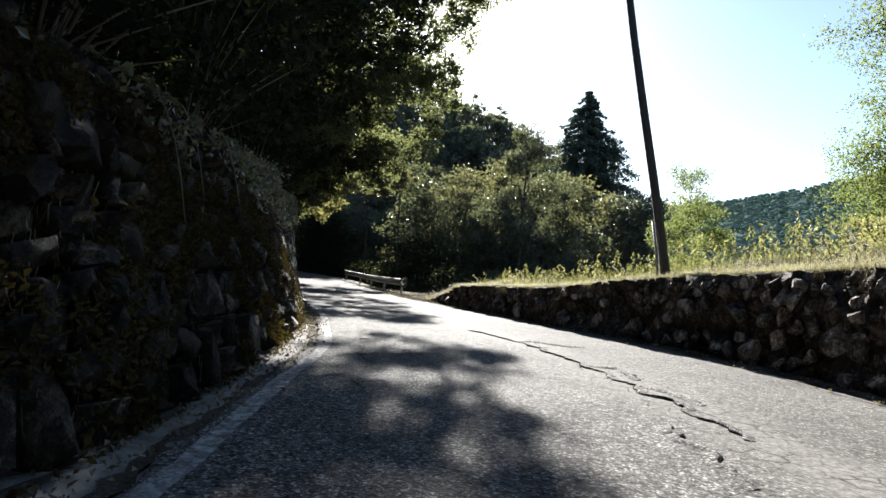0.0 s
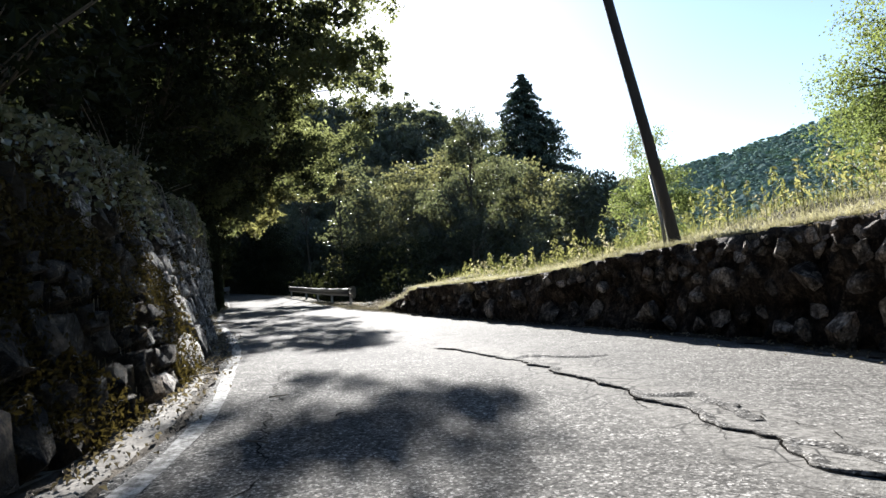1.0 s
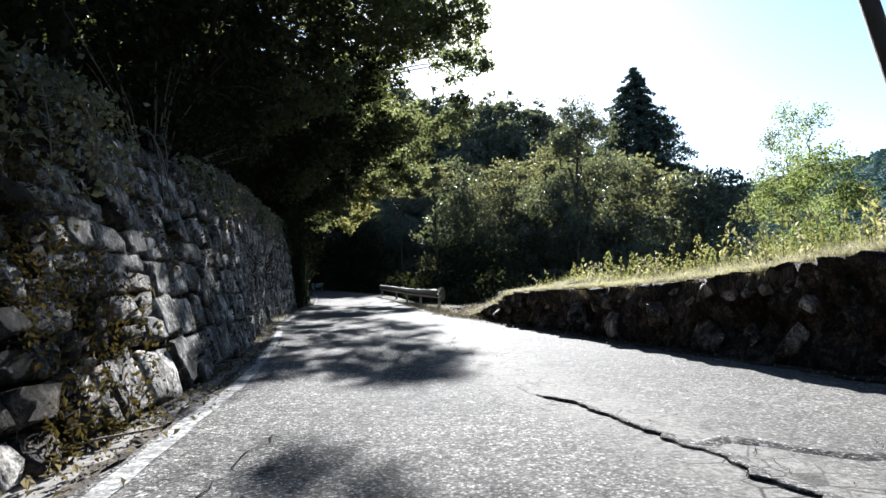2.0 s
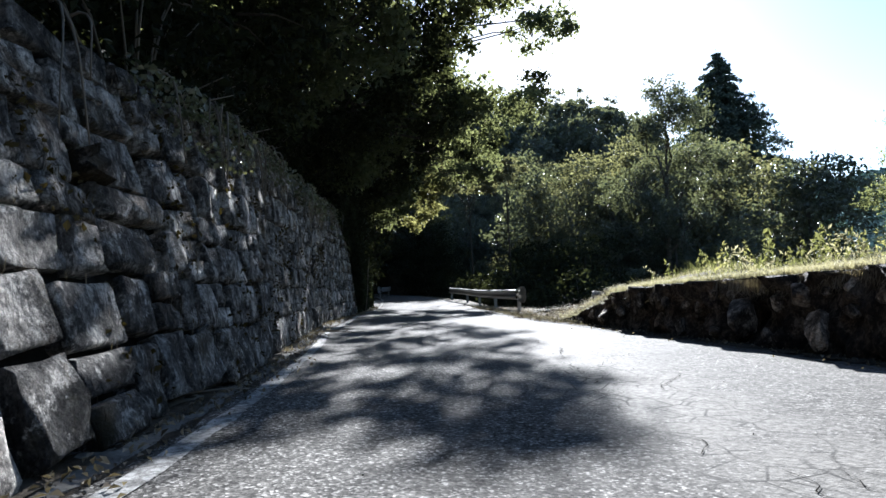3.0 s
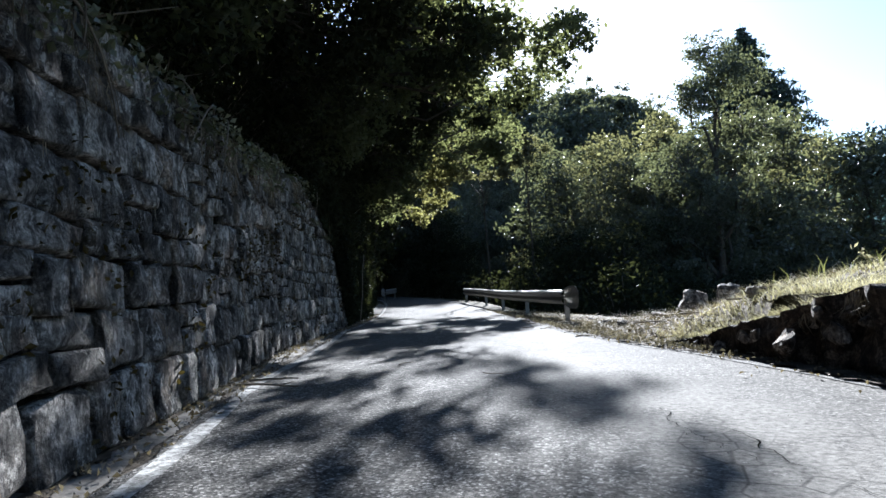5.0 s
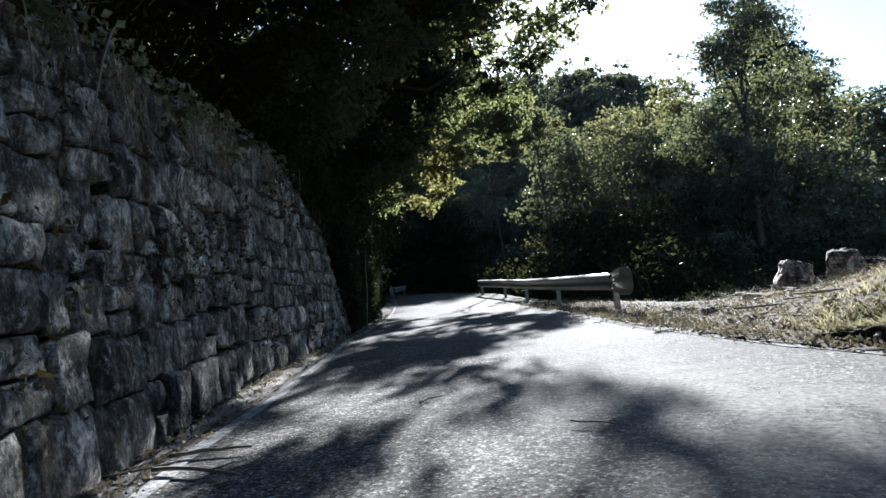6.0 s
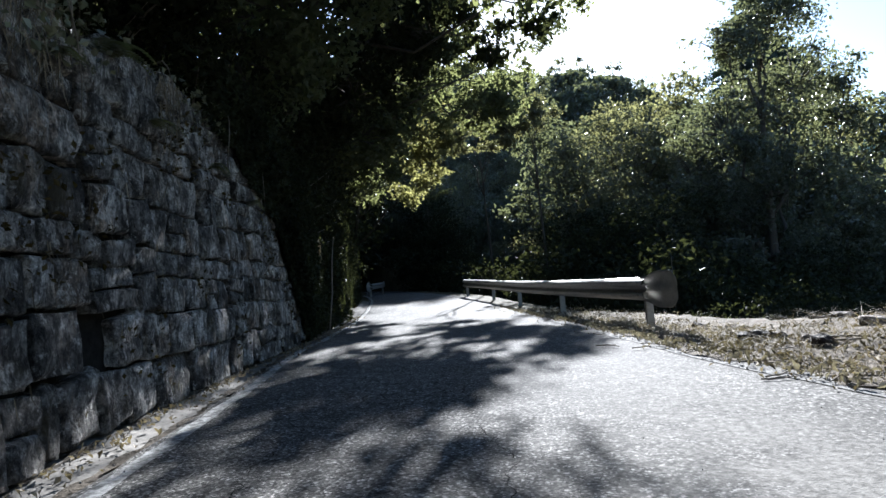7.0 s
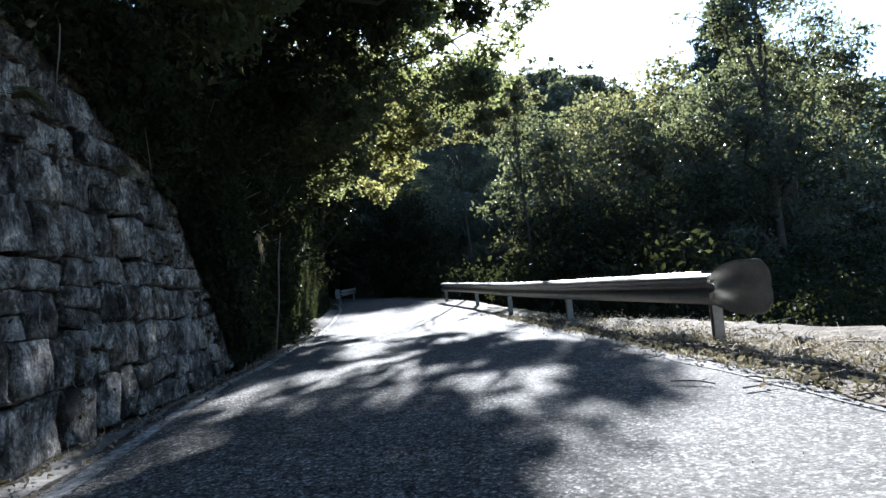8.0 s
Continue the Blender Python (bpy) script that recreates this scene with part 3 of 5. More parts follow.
def build_wall(name, label, line, height, y0, y1, batter, side, material, near, course, wide, depth, seed, bulge, rough, ragged, wild, loose=0.16, old=None):
    """A rubble wall: a mortared core, and stones course by course."""
    rng = np.random.default_rng(seed)
    core = []
    for y in np.arange(y0, y1 + 0.2, 0.4):
        m, spot, n = wall_frame(line, y, 0, batter, side)
        tilt = batter(y)
        t = float(height(y))
        n = Vector((n.x, n.y, 0)).normalized()
        foot = spot - n * 0.095
        top = foot - n * tilt * t
        z = float(rise(y))
        wob = rng.uniform(-0.01, 0.02, 5)
        core.append([foot + Vector((0, 0, -0.2)), foot + Vector((0, 0, t * 0.35)) - n * (tilt * t * 0.35 + wob[0]), foot + Vector((0, 0, t * 0.7)) - n * (tilt * t * 0.7 + wob[1]),
                     Vector((top.x, top.y, z + t - 0.03 + wob[2])), Vector((top.x, top.y, z + t - 0.02)) - n * 0.45, Vector((foot.x, foot.y, -0.2)) - n * (0.45 + tilt * t)])
    wall = part(name, grid_mesh(name, [[tuple(p) for p in r] for r in core], True), M_MORTAR)
    tagged(wall, label, "stone wall", kind="structure")
    shapes = stone_meshes("stone", 16, bulge, rough, material, seed, loose)
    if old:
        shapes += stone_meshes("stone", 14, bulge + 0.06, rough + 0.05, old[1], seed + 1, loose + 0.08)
    coords = [np.array([v.co for v in s.vertices]) for s in shapes]
    polys = [np.array([list(p.vertices) for p in s.polygons]) for s in shapes]
    placed = []
    h = 0.0
    while h < 3.2:
        tall = rng.uniform(*course)
        y = y0 + rng.uniform(0, 0.3)
        while y < y1:
            aged = old is not None and y < old[0]
            w = rng.uniform(*wide) * rng.choice([0.7, 1, 1, 1.35]) * (0.72 if aged else 1)
            slope = math.hypot(1, float(line(y + 0.05) - line(y - 0.05)) / 0.1)
            dy = w / slope
            mid = y + dy / 2
            top = float(height(mid)) + ragged * noise.noise(Vector((mid * 1.7, 5, seed)))
            sway = lambda q: (0.12 + 0.12 * wild) * noise.noise(Vector((q * (0.7 + wild), h * 0.3, seed * 3)))
            lift, lean = sway(mid), math.atan((sway(mid + 0.1) - sway(mid - 0.1)) / 0.2)
            if h + tall * 0.55 + lift < top:
                split = rng.random() < (0.6 if aged else 0.22) and tall > 0.26
                for k in range(2 if split else 1):
                    hh = tall / (2 if split else 1)
                    placed.append((mid, h + lift + hh * (k + 0.5), w * rng.uniform(0.93, 0.985), hh * rng.uniform(0.93, 0.985), -side * lean + rng.normal(0, 0.02 + 0.22 * wild), rng.uniform(-0.03, 0.03)))
            y += dy
        h += tall * 0.97
    rest = {True: ([], []), False: ([], [])}
    made = 0
    for mid, hc, w, t, tilt, out in placed:
        if abs(mid - 22.25) < 0.16 and abs(hc - 0.78) < 0.16:
            continue
        m, spot, n = wall_frame(line, mid, hc, batter, side)
        # Stones of the near end are rougher, and have shade in their colour.
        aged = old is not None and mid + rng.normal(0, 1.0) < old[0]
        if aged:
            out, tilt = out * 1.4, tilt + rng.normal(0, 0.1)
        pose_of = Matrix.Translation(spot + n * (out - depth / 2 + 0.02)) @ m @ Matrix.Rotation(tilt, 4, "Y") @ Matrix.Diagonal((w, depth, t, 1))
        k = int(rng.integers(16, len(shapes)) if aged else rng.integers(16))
        if near[0] < mid < near[1] and made < 300:
            ob = new("stone", shapes[k])
            ob.parent = wall
            ob.matrix_world = pose_of
            made += 1
        else:
            a = np.array(pose_of)
            rest_v, rest_f = rest[aged]
            rest_f.append(polys[k] + sum(map(len, rest_v)))
            rest_v.append(coords[k] @ a[:3, :3].T + a[:3, 3])
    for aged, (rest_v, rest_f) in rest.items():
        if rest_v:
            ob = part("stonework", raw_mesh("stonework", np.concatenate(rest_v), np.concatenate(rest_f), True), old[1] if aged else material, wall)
            tagged(ob, kind="stuff")
    return wall


def build_rubble_bank():
    """The low bank beside the road: stony earth with rough stones stuck in it, under the verge."""
    rng = np.random.default_rng(12)
    tall = lambda y: float(LOW(y)) * min(1.0, max(0.0, (21.9 - y) / 2.6)) + 0.02
    shape = lambda y, h: 0.17 * noise.noise(Vector((y * 1.3, h * 1.2, 1))) + 0.4 * (0.28 - abs(noise.noise(Vector((y * 2.2, h * 1.9, 4))))) - 0.13 * max(0.0, 1 - abs(h - 0.35) / 0.4) + 0.07 * noise.noise(Vector((y * 7, h * 6, 7))) + 0.035 * noise.noise(Vector((y * 16, h * 13, 2)))
    rows = []
    for y in np.r_[np.arange(-10, 2.5, 0.3), np.arange(2.5, 22.4, 0.055)]:
        tx, ty = along(EDGE, y)
        n = Vector((-ty, tx, 0))
        foot, t, z = Vector((float(EDGE(y)) + 0.05, y, 0)), tall(y), float(rise(y))
        row = [foot + n * 0.14 + Vector((0, 0, z - 0.1))]
        for u in np.linspace(0, 1, 17):
            h = u * t
            lip = 0.05 * max(0.0, u - 0.8) / 0.2
            row.append(foot + n * ((shape(y, h) * min(1, t * 1.6) + lip) + 0.05 - 0.16 * h) + Vector((0, 0, z + h + (0.05 * noise.noise(Vector((y * 3, 3, 0))) + 0.04 * noise.noise(Vector((y * 11, 3, 0))) if u == 1 else 0))))
        row += [foot - n * (0.14 + 0.16 * t) + Vector((0, 0, z + t + 0.02)), foot - n * (0.42 + 0.16 * t) + Vector((0, 0, z + t - 0.02)), foot - n * 0.7 + Vector((0, 0, z + t - 0.2))]
        rows.append([tuple(p) for p in row])
    bank = part("wall_south", grid_mesh("wall_south", rows), M_EARTH)
    tagged(bank, "low brown earth bank faced with rough rubble under the verge", "rubble wall", kind="structure")
    shapes = []
    for k in range(14):
        bm = bmesh.new()
        bmesh.ops.create_icosphere(bm, subdivisions=2, radius=0.5)
        cuts = [Vector(rng.normal(size=3)).normalized() for _ in range(11)]
        reach = rng.uniform(0.17, 0.33, 11)
        for v in bm.verts:
            p = v.co.copy()
            for c, r in zip(cuts, reach):
                over = p.dot(c) - r
                if over > 0:
                    p -= c * over
            v.co = p * (1 + 0.22 * noise.noise(p * 5 + Vector((k * 3, 0, 0))))
        bmesh.ops.delete(bm, geom=[f for f in bm.faces if f.calc_center_median().y < -0.2], context="FACES")
        me = bpy.data.meshes.new("stone")
        bm.to_mesh(me)
        bm.free()
        me.materials.append(M_BROWN)
        shapes.append(me)
    taken = []
    for _ in range(9000):
        y = rng.uniform(1.5, 22.2)
        t = tall(y)
        if t < 0.14:
            continue
        if y > 11.5 and rng.random() < 0.75:
            continue
        upper = rng.random() < 0.45
        s = 0.09 + 0.15 * rng.random() if upper else min(0.17 + 0.36 * rng.random() ** 1.2, t * 0.55)
        h = t - 0.07 - s * rng.uniform(0.6, 1.5) if upper else rng.uniform(0.3 * s, max(0.35 * s, t * 0.75 - 0.4 * s))
        gap = (0.46 if upper else 0.6) * (1.5 if y > 11.5 else 1)
        if h > 0 and len(taken) < 300 and all(math.hypot(y - a, (h - b) * 1.1) > gap * (s + c) for a, b, c in taken):
            taken.append((y, h, s))
            m, spot, n = wall_frame(EDGE, y, h, lambda q: 0.16, -1)
            ob = new("stone", shapes[int(rng.integers(14))])
            ob.parent = bank
            ob.matrix_world = Matrix.Translation(spot + Vector((0.05, 0, 0)) + n * (max(-0.02, shape(y, h)) + 0.05 + 0.15 * s)) @ m @ Matrix.Rotation(rng.uniform(-0.6, 0.6), 4, "Y") @ Matrix.Diagonal((s * rng.uniform(1.0, 1.6), s * 1.3, s * rng.uniform(1.1, 1.9), 1))


# ---- trees ----
def crown_points(lobes, count, rng, spread, per=14, shell=0.55):
    """Leaf places in clumps that fill the lobes (x, y, z, rx, ry, rz)."""
    lobes = np.array(lobes, float)
    vol = lobes[:, 3] * lobes[:, 4] * lobes[:, 5]
    clumps = max(1, count // per)
    pick = rng.choice(len(lobes), clumps, p=vol ** 0.75 / (vol ** 0.75).sum())
    d = rng.normal(size=(clumps, 3))
    d /= np.linalg.norm(d, axis=1, keepdims=True)
    r = rng.uniform(shell**3, 1.0, (clumps, 1)) ** (1 / 3) * rng.uniform(0.86, 1.14, (clumps, 1))
    c = lobes[pick, :3] + d * r * lobes[pick, 3:]
    pts = c[rng.integers(clumps, size=count)] + rng.normal(size=(count, 3)) * spread * (1, 1, 0.7)
    return pts, c


def tree(name, label, x, y, height, lobes, count, leaf, material, seed, trunk=0.16, bark=None, lean=(0, 0), spread=0.28, group="", base=None, shell=0.55, twigs=60, per=14, broken=0):
    """A broadleaf tree: tapered trunk with limbs, and a crown of clumped leaves. Lobes are relative to the foot."""
    rng = np.random.default_rng(seed)
    z = drop_to(x, y) - 0.1 if base is None else base
    thing = new(name)
    thing.location = (x, y, z)
    bm = bmesh.new()
    top = np.array([lean[0] * height, lean[1] * height, height * 0.82])
    spine = [np.array([top[0] * u**1.4 + 0.12 * math.sin(3 * u + seed), top[1] * u**1.4 + 0.1 * math.cos(4 * u + seed), top[2] * u]) for u in np.linspace(0, 1, 8)]
    tube(bm, spine, [trunk * (1.25 if i == 0 else 1 - 0.85 * i / 7) for i in range(8)], 8)
    tufts = lobes
    if broken:
        tufts = []
        for lx, ly, lz, rx, ry, rz in lobes:
            for _ in range(broken):
                d = rng.normal(size=3)
                d /= np.linalg.norm(d)
                k = rng.uniform(0.26, 0.5)
                far = rng.uniform(0.45, 1.0)
                tufts.append((lx + d[0] * rx * far, ly + d[1] * ry * far, lz + d[2] * rz * far, rx * k, ry * k, rz * k * 1.15))
    pts, clumps = crown_points(tufts, count, rng, spread, per, shell)
    for lx, ly, lz, rx, ry, rz in lobes:
        goal = np.array([lx, ly, lz])
        u = min(0.9, max(0.25, (lz - 0.6 * rz) / height))
        start = spine[min(6, int(u * 7))]
        span = float(np.linalg.norm(goal - start))
        way = [start + (goal - start) * u + rng.normal(size=3) * 0.07 * span * math.sin(u * math.pi) + np.array([0, 0, 0.09 * span * math.sin(u * math.pi)]) for u in np.linspace(0, 1, 6)]
        tube(bm, way, [trunk * (0.42 - 0.36 * u) for u in np.linspace(0, 1, 6)], 5)
    centres = np.array(lobes)[:, :3]
    for c in clumps[:twigs]:
        near = centres[np.argmin(np.linalg.norm(centres - c, axis=1))]
        tube(bm, [near * 0.75 + c * 0.25 - (0, 0, 0.2), near * 0.4 + c * 0.6, c], [trunk * 0.16, trunk * 0.1, trunk * 0.03], 3)
    part("trunk", bm, bark or M_BARK, thing)
    v, f = leaf_arrays(pts, leaf, rng)
    part("crown", raw_mesh("crown", v, f), material, thing)
    return tagged(thing, label, "tree", group)


def fir(x, y, z, height, radius, seed, label):
    """A conifer with drooping whorls of needle sprays."""
    rng = np.random.default_rng(seed)
    thing = new("fir_tree")
    thing.location = (x, y, z)
    bm = bmesh.new()
    tube(bm, [(0, 0, 0), (0, 0, height * 0.6), (0, 0, height)], [0.35, 0.2, 0.03], 8)
    pts = []
    for h in np.arange(0.3, 0.99, 0.011):
        reach = radius * (1 - h) ** 0.9 + 0.05
        for a in rng.uniform(0, math.tau, 8):
            r = reach * rng.uniform(0.55, 1.12)
            end = np.array([math.cos(a) * r, math.sin(a) * r, h * height - 0.36 * r])
            start = np.array([0, 0, h * height])
            tube(bm, [start, end], [0.05, 0.015], 3)
            n = max(10, int(r * 26))
            u = rng.uniform(0.15, 1.05, (n, 1))
            pts.append(start + (end - start) * u + rng.normal(size=(n, 3)) * (0.16, 0.16, 0.13) * (0.3 + r * 0.2) - (0, 0, 0.12))
    part("trunk", bm, M_BARK, thing)
    v, f = leaf_arrays(np.concatenate(pts), 0.55, rng, 0.2, 0.35, 0.1)
    part("crown", raw_mesh("crown", v, f), M_NEEDLE, thing)
    return tagged(thing, label, "fir tree")


def spin(thing, x, y, turn, size, sink=0.15):
    """A turned and scaled copy of a tree at another place."""
    return copy_thing(thing, pose(x, y, drop_to(x, y) - sink, 0, 0, turn) @ Matrix.Scale(size, 4))


def bank_tree(x, y, lobes, count, leaf, material, seed, label, trunk=0.17):
    """A tree on the bank, with its lobes given as places in the world."""
    z = drop_to(x, y) - 0.1
    own = [(a - x, b - y, c - z, r, r * 1.15, r * 0.72) for a, b, c, r in lobes]
    top = max(c for _, _, c, *_ in own)
    return tree("tree", label, x, y, top * 1.05, own, count, leaf, material, seed, trunk, lean=(0.12, 0), group="trees on the bank", spread=0.165, base=z, twigs=160, per=38)


def build_bank_trees():
    """The trees that stand on the bank over the tall wall and lean across the road."""
    say = "tall broadleaf tree leaning over the road from the bank"
    # Some crowns use the shaded leaf colour to keep the bank black.
    bank_tree(-4.4, 3.0, [(-3.6, 4, 5.2, 1.9), (-2.9, 6.5, 6.6, 1.7), (-4.6, 5, 7.5, 2.2), (-4.2, 7.5, 4.3, 1.7), (-5.6, 6, 4.6, 2.0), (-2.4, 9.5, 7.8, 1.6)], 15000, 0.17, M_LEAF_SHADED, 20, say)
    bank_tree(-5.0, 9.5, [(-4.0, 10.5, 4.6, 1.6), (-3.2, 12, 6.0, 1.7), (-4.8, 12, 7.4, 2.2), (-2.2, 13.2, 7.6, 1.7), (-5.6, 10.5, 5.6, 2.0), (-3.4, 14.5, 9.0, 2.0)], 15000, 0.17, M_LEAF_SHADED, 21, say)
    bank_tree(-5.6, 14.0, [(-4.4, 15.5, 4.4, 1.4), (-3.9, 17, 6.2, 1.8), (-2.6, 17.5, 8.0, 1.9), (-5.4, 16, 8.0, 2.2), (-1.4, 16.5, 9.4, 1.6), (-6.2, 18, 5.8, 2.0)], 15000, 0.17, M_LEAF_SHADED, 22, say)
    bank_tree(-6.9, 18.0, [(-4.4, 20, 6.0, 1.6), (-2.9, 20.5, 7.8, 1.7), (-1.0, 20.5, 9.4, 1.6), (0.6, 19.5, 10.4, 1.2), (-4.8, 20, 9.2, 2.2), (-0.8, 23.6, 8.6, 1.1), (-2.0, 22.8, 8.0, 1.3), (-6.6, 20.5, 5.4, 2.0), (-2.6, 24.4, 8.8, 1.1)], 27000, 0.17, M_LEAF, 23, say)
    bank_tree(-8.0, 22.5, [(-5.6, 23.5, 5.6, 1.6), (-4.2, 24.5, 7.4, 1.7), (-3.8, 25.0, 5.7, 1.2), (-3.6, 26.2, 8.6, 1.2), (-6.0, 24.5, 8.6, 2.2), (-7.4, 24.5, 5.4, 2.0), (-5.0, 25.5, 10.6, 2.0)], 15000, 0.18, M_LEAF_SHADED, 24, say)
    bank_tree(-9.1, 27.0, [(-6.6, 28, 5.6, 1.6), (-5.0, 29, 7.2, 1.6), (-3.7, 27.0, 6.2, 1.3), (-2.5, 27.4, 6.3, 1.1), (-1.4, 28.6, 6.5, 0.8), (-0.4, 27.9, 9.0, 0.8), (0.15, 27.6, 9.0, 0.5), (-1.0, 28.8, 9.0, 0.8), (-3.2, 30.3, 6.9, 1.2), (-6.4, 29, 8.8, 2.2), (-5.2, 31, 9.6, 1.5), (-8.2, 28.5, 5.4, 2.0)], 22000, 0.17, M_LEAF, 25, say)
    bank_tree(-9.9, 31.5, [(-7.4, 33, 5.8, 1.7), (-5.4, 33.5, 7.0, 1.1), (-3.9, 33.6, 6.6, 0.75), (-2.8, 32.4, 6.7, 0.6), (-6.6, 34, 9.0, 2.0), (-5.7, 35, 9.6, 1.3), (-1.3, 34.1, 9.0, 0.7), (-8.8, 33, 5.8, 2.0)], 16000, 0.19, M_LEAF_SHADED, 26, say)
    bank_tree(-11.1, 36.0, [(-8.6, 37, 5.8, 1.8), (-6.6, 38, 7.6, 1.7), (-6.1, 39.4, 8.6, 1.2), (-4.9, 40.6, 7.2, 1.0), (-4.4, 38.0, 7.0, 0.7), (-3.5, 37.2, 6.9, 0.5), (-1.7, 36.6, 9.0, 0.75), (-1.2, 36.3, 9.0, 0.5), (-7.4, 38.5, 10.2, 2.3), (-6.4, 37.5, 10.2, 1.2), (-9.8, 38, 6.2, 2.2)], 18000, 0.20, M_LEAF, 27, say)
    bank_tree(-12.4, 40.5, [(-10.2, 42, 5.6, 1.8), (-8.4, 43, 7.8, 1.7), (-7.3, 44.2, 9.2, 1.2), (-5.6, 42.8, 7.4, 1.1), (-4.9, 43.6, 8.4, 1.1), (-4.2, 41.5, 7.2, 0.8), (-5.4, 45.6, 9.0, 1.0), (-2.6, 45.4, 11.1, 0.8), (-2.3, 44.2, 10.6, 0.55), (-3.15, 45.9, 11.0, 0.55), (-9.4, 43.5, 10.6, 2.4), (-7.6, 42, 10.6, 1.2), (-11.6, 42.5, 6.4, 2.2)], 22000, 0.19, M_LEAF, 28, say)
    bank_tree(-12.2, 46.0, [(-9.0, 45.8, 5.0, 0.9), (-8.5, 46, 6.2, 1.1), (-8.3, 46.4, 7.6, 1.3), (-8.0, 47, 9.2, 1.3), (-10.8, 46.5, 8.6, 1.8), (-10.6, 47, 10.8, 1.8)], 12000, 0.22, M_LEAF_YELLOW, 41, "yellow-green tree with leaves hanging low over the road", 0.14)
    back = tree("tree", "dark broadleaf tree on the wooded slope, some unseen to block sky", -13, 12, 12, [(0, 0, 7.5, 3.4, 3.4, 3.2), (1.2, 0.5, 4.6, 2.6, 2.8, 2.2), (-1, -1, 5.0, 2.6, 2.6, 2.4), (0.3, 0.2, 10.4, 2.3, 2.3, 2.0), (0, 0, 2.2, 2.6, 2.6, 1.5)], 3800, 0.46, M_LEAF_SHADED, 60, 0.2, group="trees on the slope", spread=0.4)
    rng = np.random.default_rng(5)
    # From (-4, -13) on, these are unseen trees added to block sky light.
    for x, y in [(-8.5, 6), (-9.5, 12), (-10, 18), (-12.5, 23), (-13, 29), (-15, 34), (-16, 40), (-17, 46), (-20, 52), (-18, 26), (-19, 36), (-14, 4), (-9, -2), (-8, -8), (-24, 44), (-24, 58), (-22, 18), (-14.5, 50), (-18, 57), (-4, -13), (-1, -17), (3, -15), (7, -16), (11, -13), (15, -15), (0.5, -21), (6, -22), (-6, -17), (10.5, -7), (13, -2), (20, -11), (9.6, 3.2), (8.6, -3.0), (14.5, 7.5)]:
        spin(back, x, y, rng.uniform(0, 360), rng.uniform(0.85, 1.15))
    # undergrowth along the top of the wall, with the bank's shade in its leaf colour
    bush = shrub("shrub", "dark leafy undergrowth above the wall, shade put in its colour", -4.6, 7.0, [(0, 0, 0.6, 1.0, 1.2, 0.8), (0.2, 0.8, 0.9, 0.8, 0.9, 0.8), (-0.7, -0.5, 1.3, 1.0, 1.1, 1.0), (-0.6, 0.6, 1.8, 0.9, 1.0, 0.9)], 2100, 0.12, M_LEAF_SHADED, 90, "undergrowth on the bank")
    for y in np.arange(29.5, 50, 0.9):
        spin(bush, float(FOOT(y)) - rng.uniform(0.7, 1.5) - (1.1 if y > 35 else 0), y, rng.uniform(0, 360), rng.uniform(0.7, 1.1), 0.2)
    for y in np.arange(-1, 44, 1.9):
        x = float(FOOT(y)) - rng.uniform(1.3, 2.2)
        if abs(y - 7) > 0.8 and not 9.8 < y < 13.6:
            spin(bush, x, y, rng.uniform(0, 360), rng.uniform(0.8, 1.35), 0.1)


def shrub(name, label, x, y, lobes, count, leaf, material, seed, group="", base=None):
    """A leafy bush with a few thin stems."""
    rng = np.random.default_rng(seed)
    thing = new(name)
    thing.location = (x, y, drop_to(x, y) - 0.05 if base is None else base)
    pts, clumps = crown_points(lobes, count, rng, 0.16, 12, 0.2)
    bm = bmesh.new()
    for c in clumps[:24]:
        tube(bm, [(c[0] * 0.1, c[1] * 0.1, -0.1), (c[0] * 0.5, c[1] * 0.5, c[2] * 0.6), tuple(c)], [0.018, 0.012, 0.004], 4)
    part("woody_base", bm, M_TWIG, thing)
    v, f = leaf_arrays(pts, leaf, rng)
    part("foliage", raw_mesh("foliage", v, f), material, thing)
    return tagged(thing, label, "shrub", group)


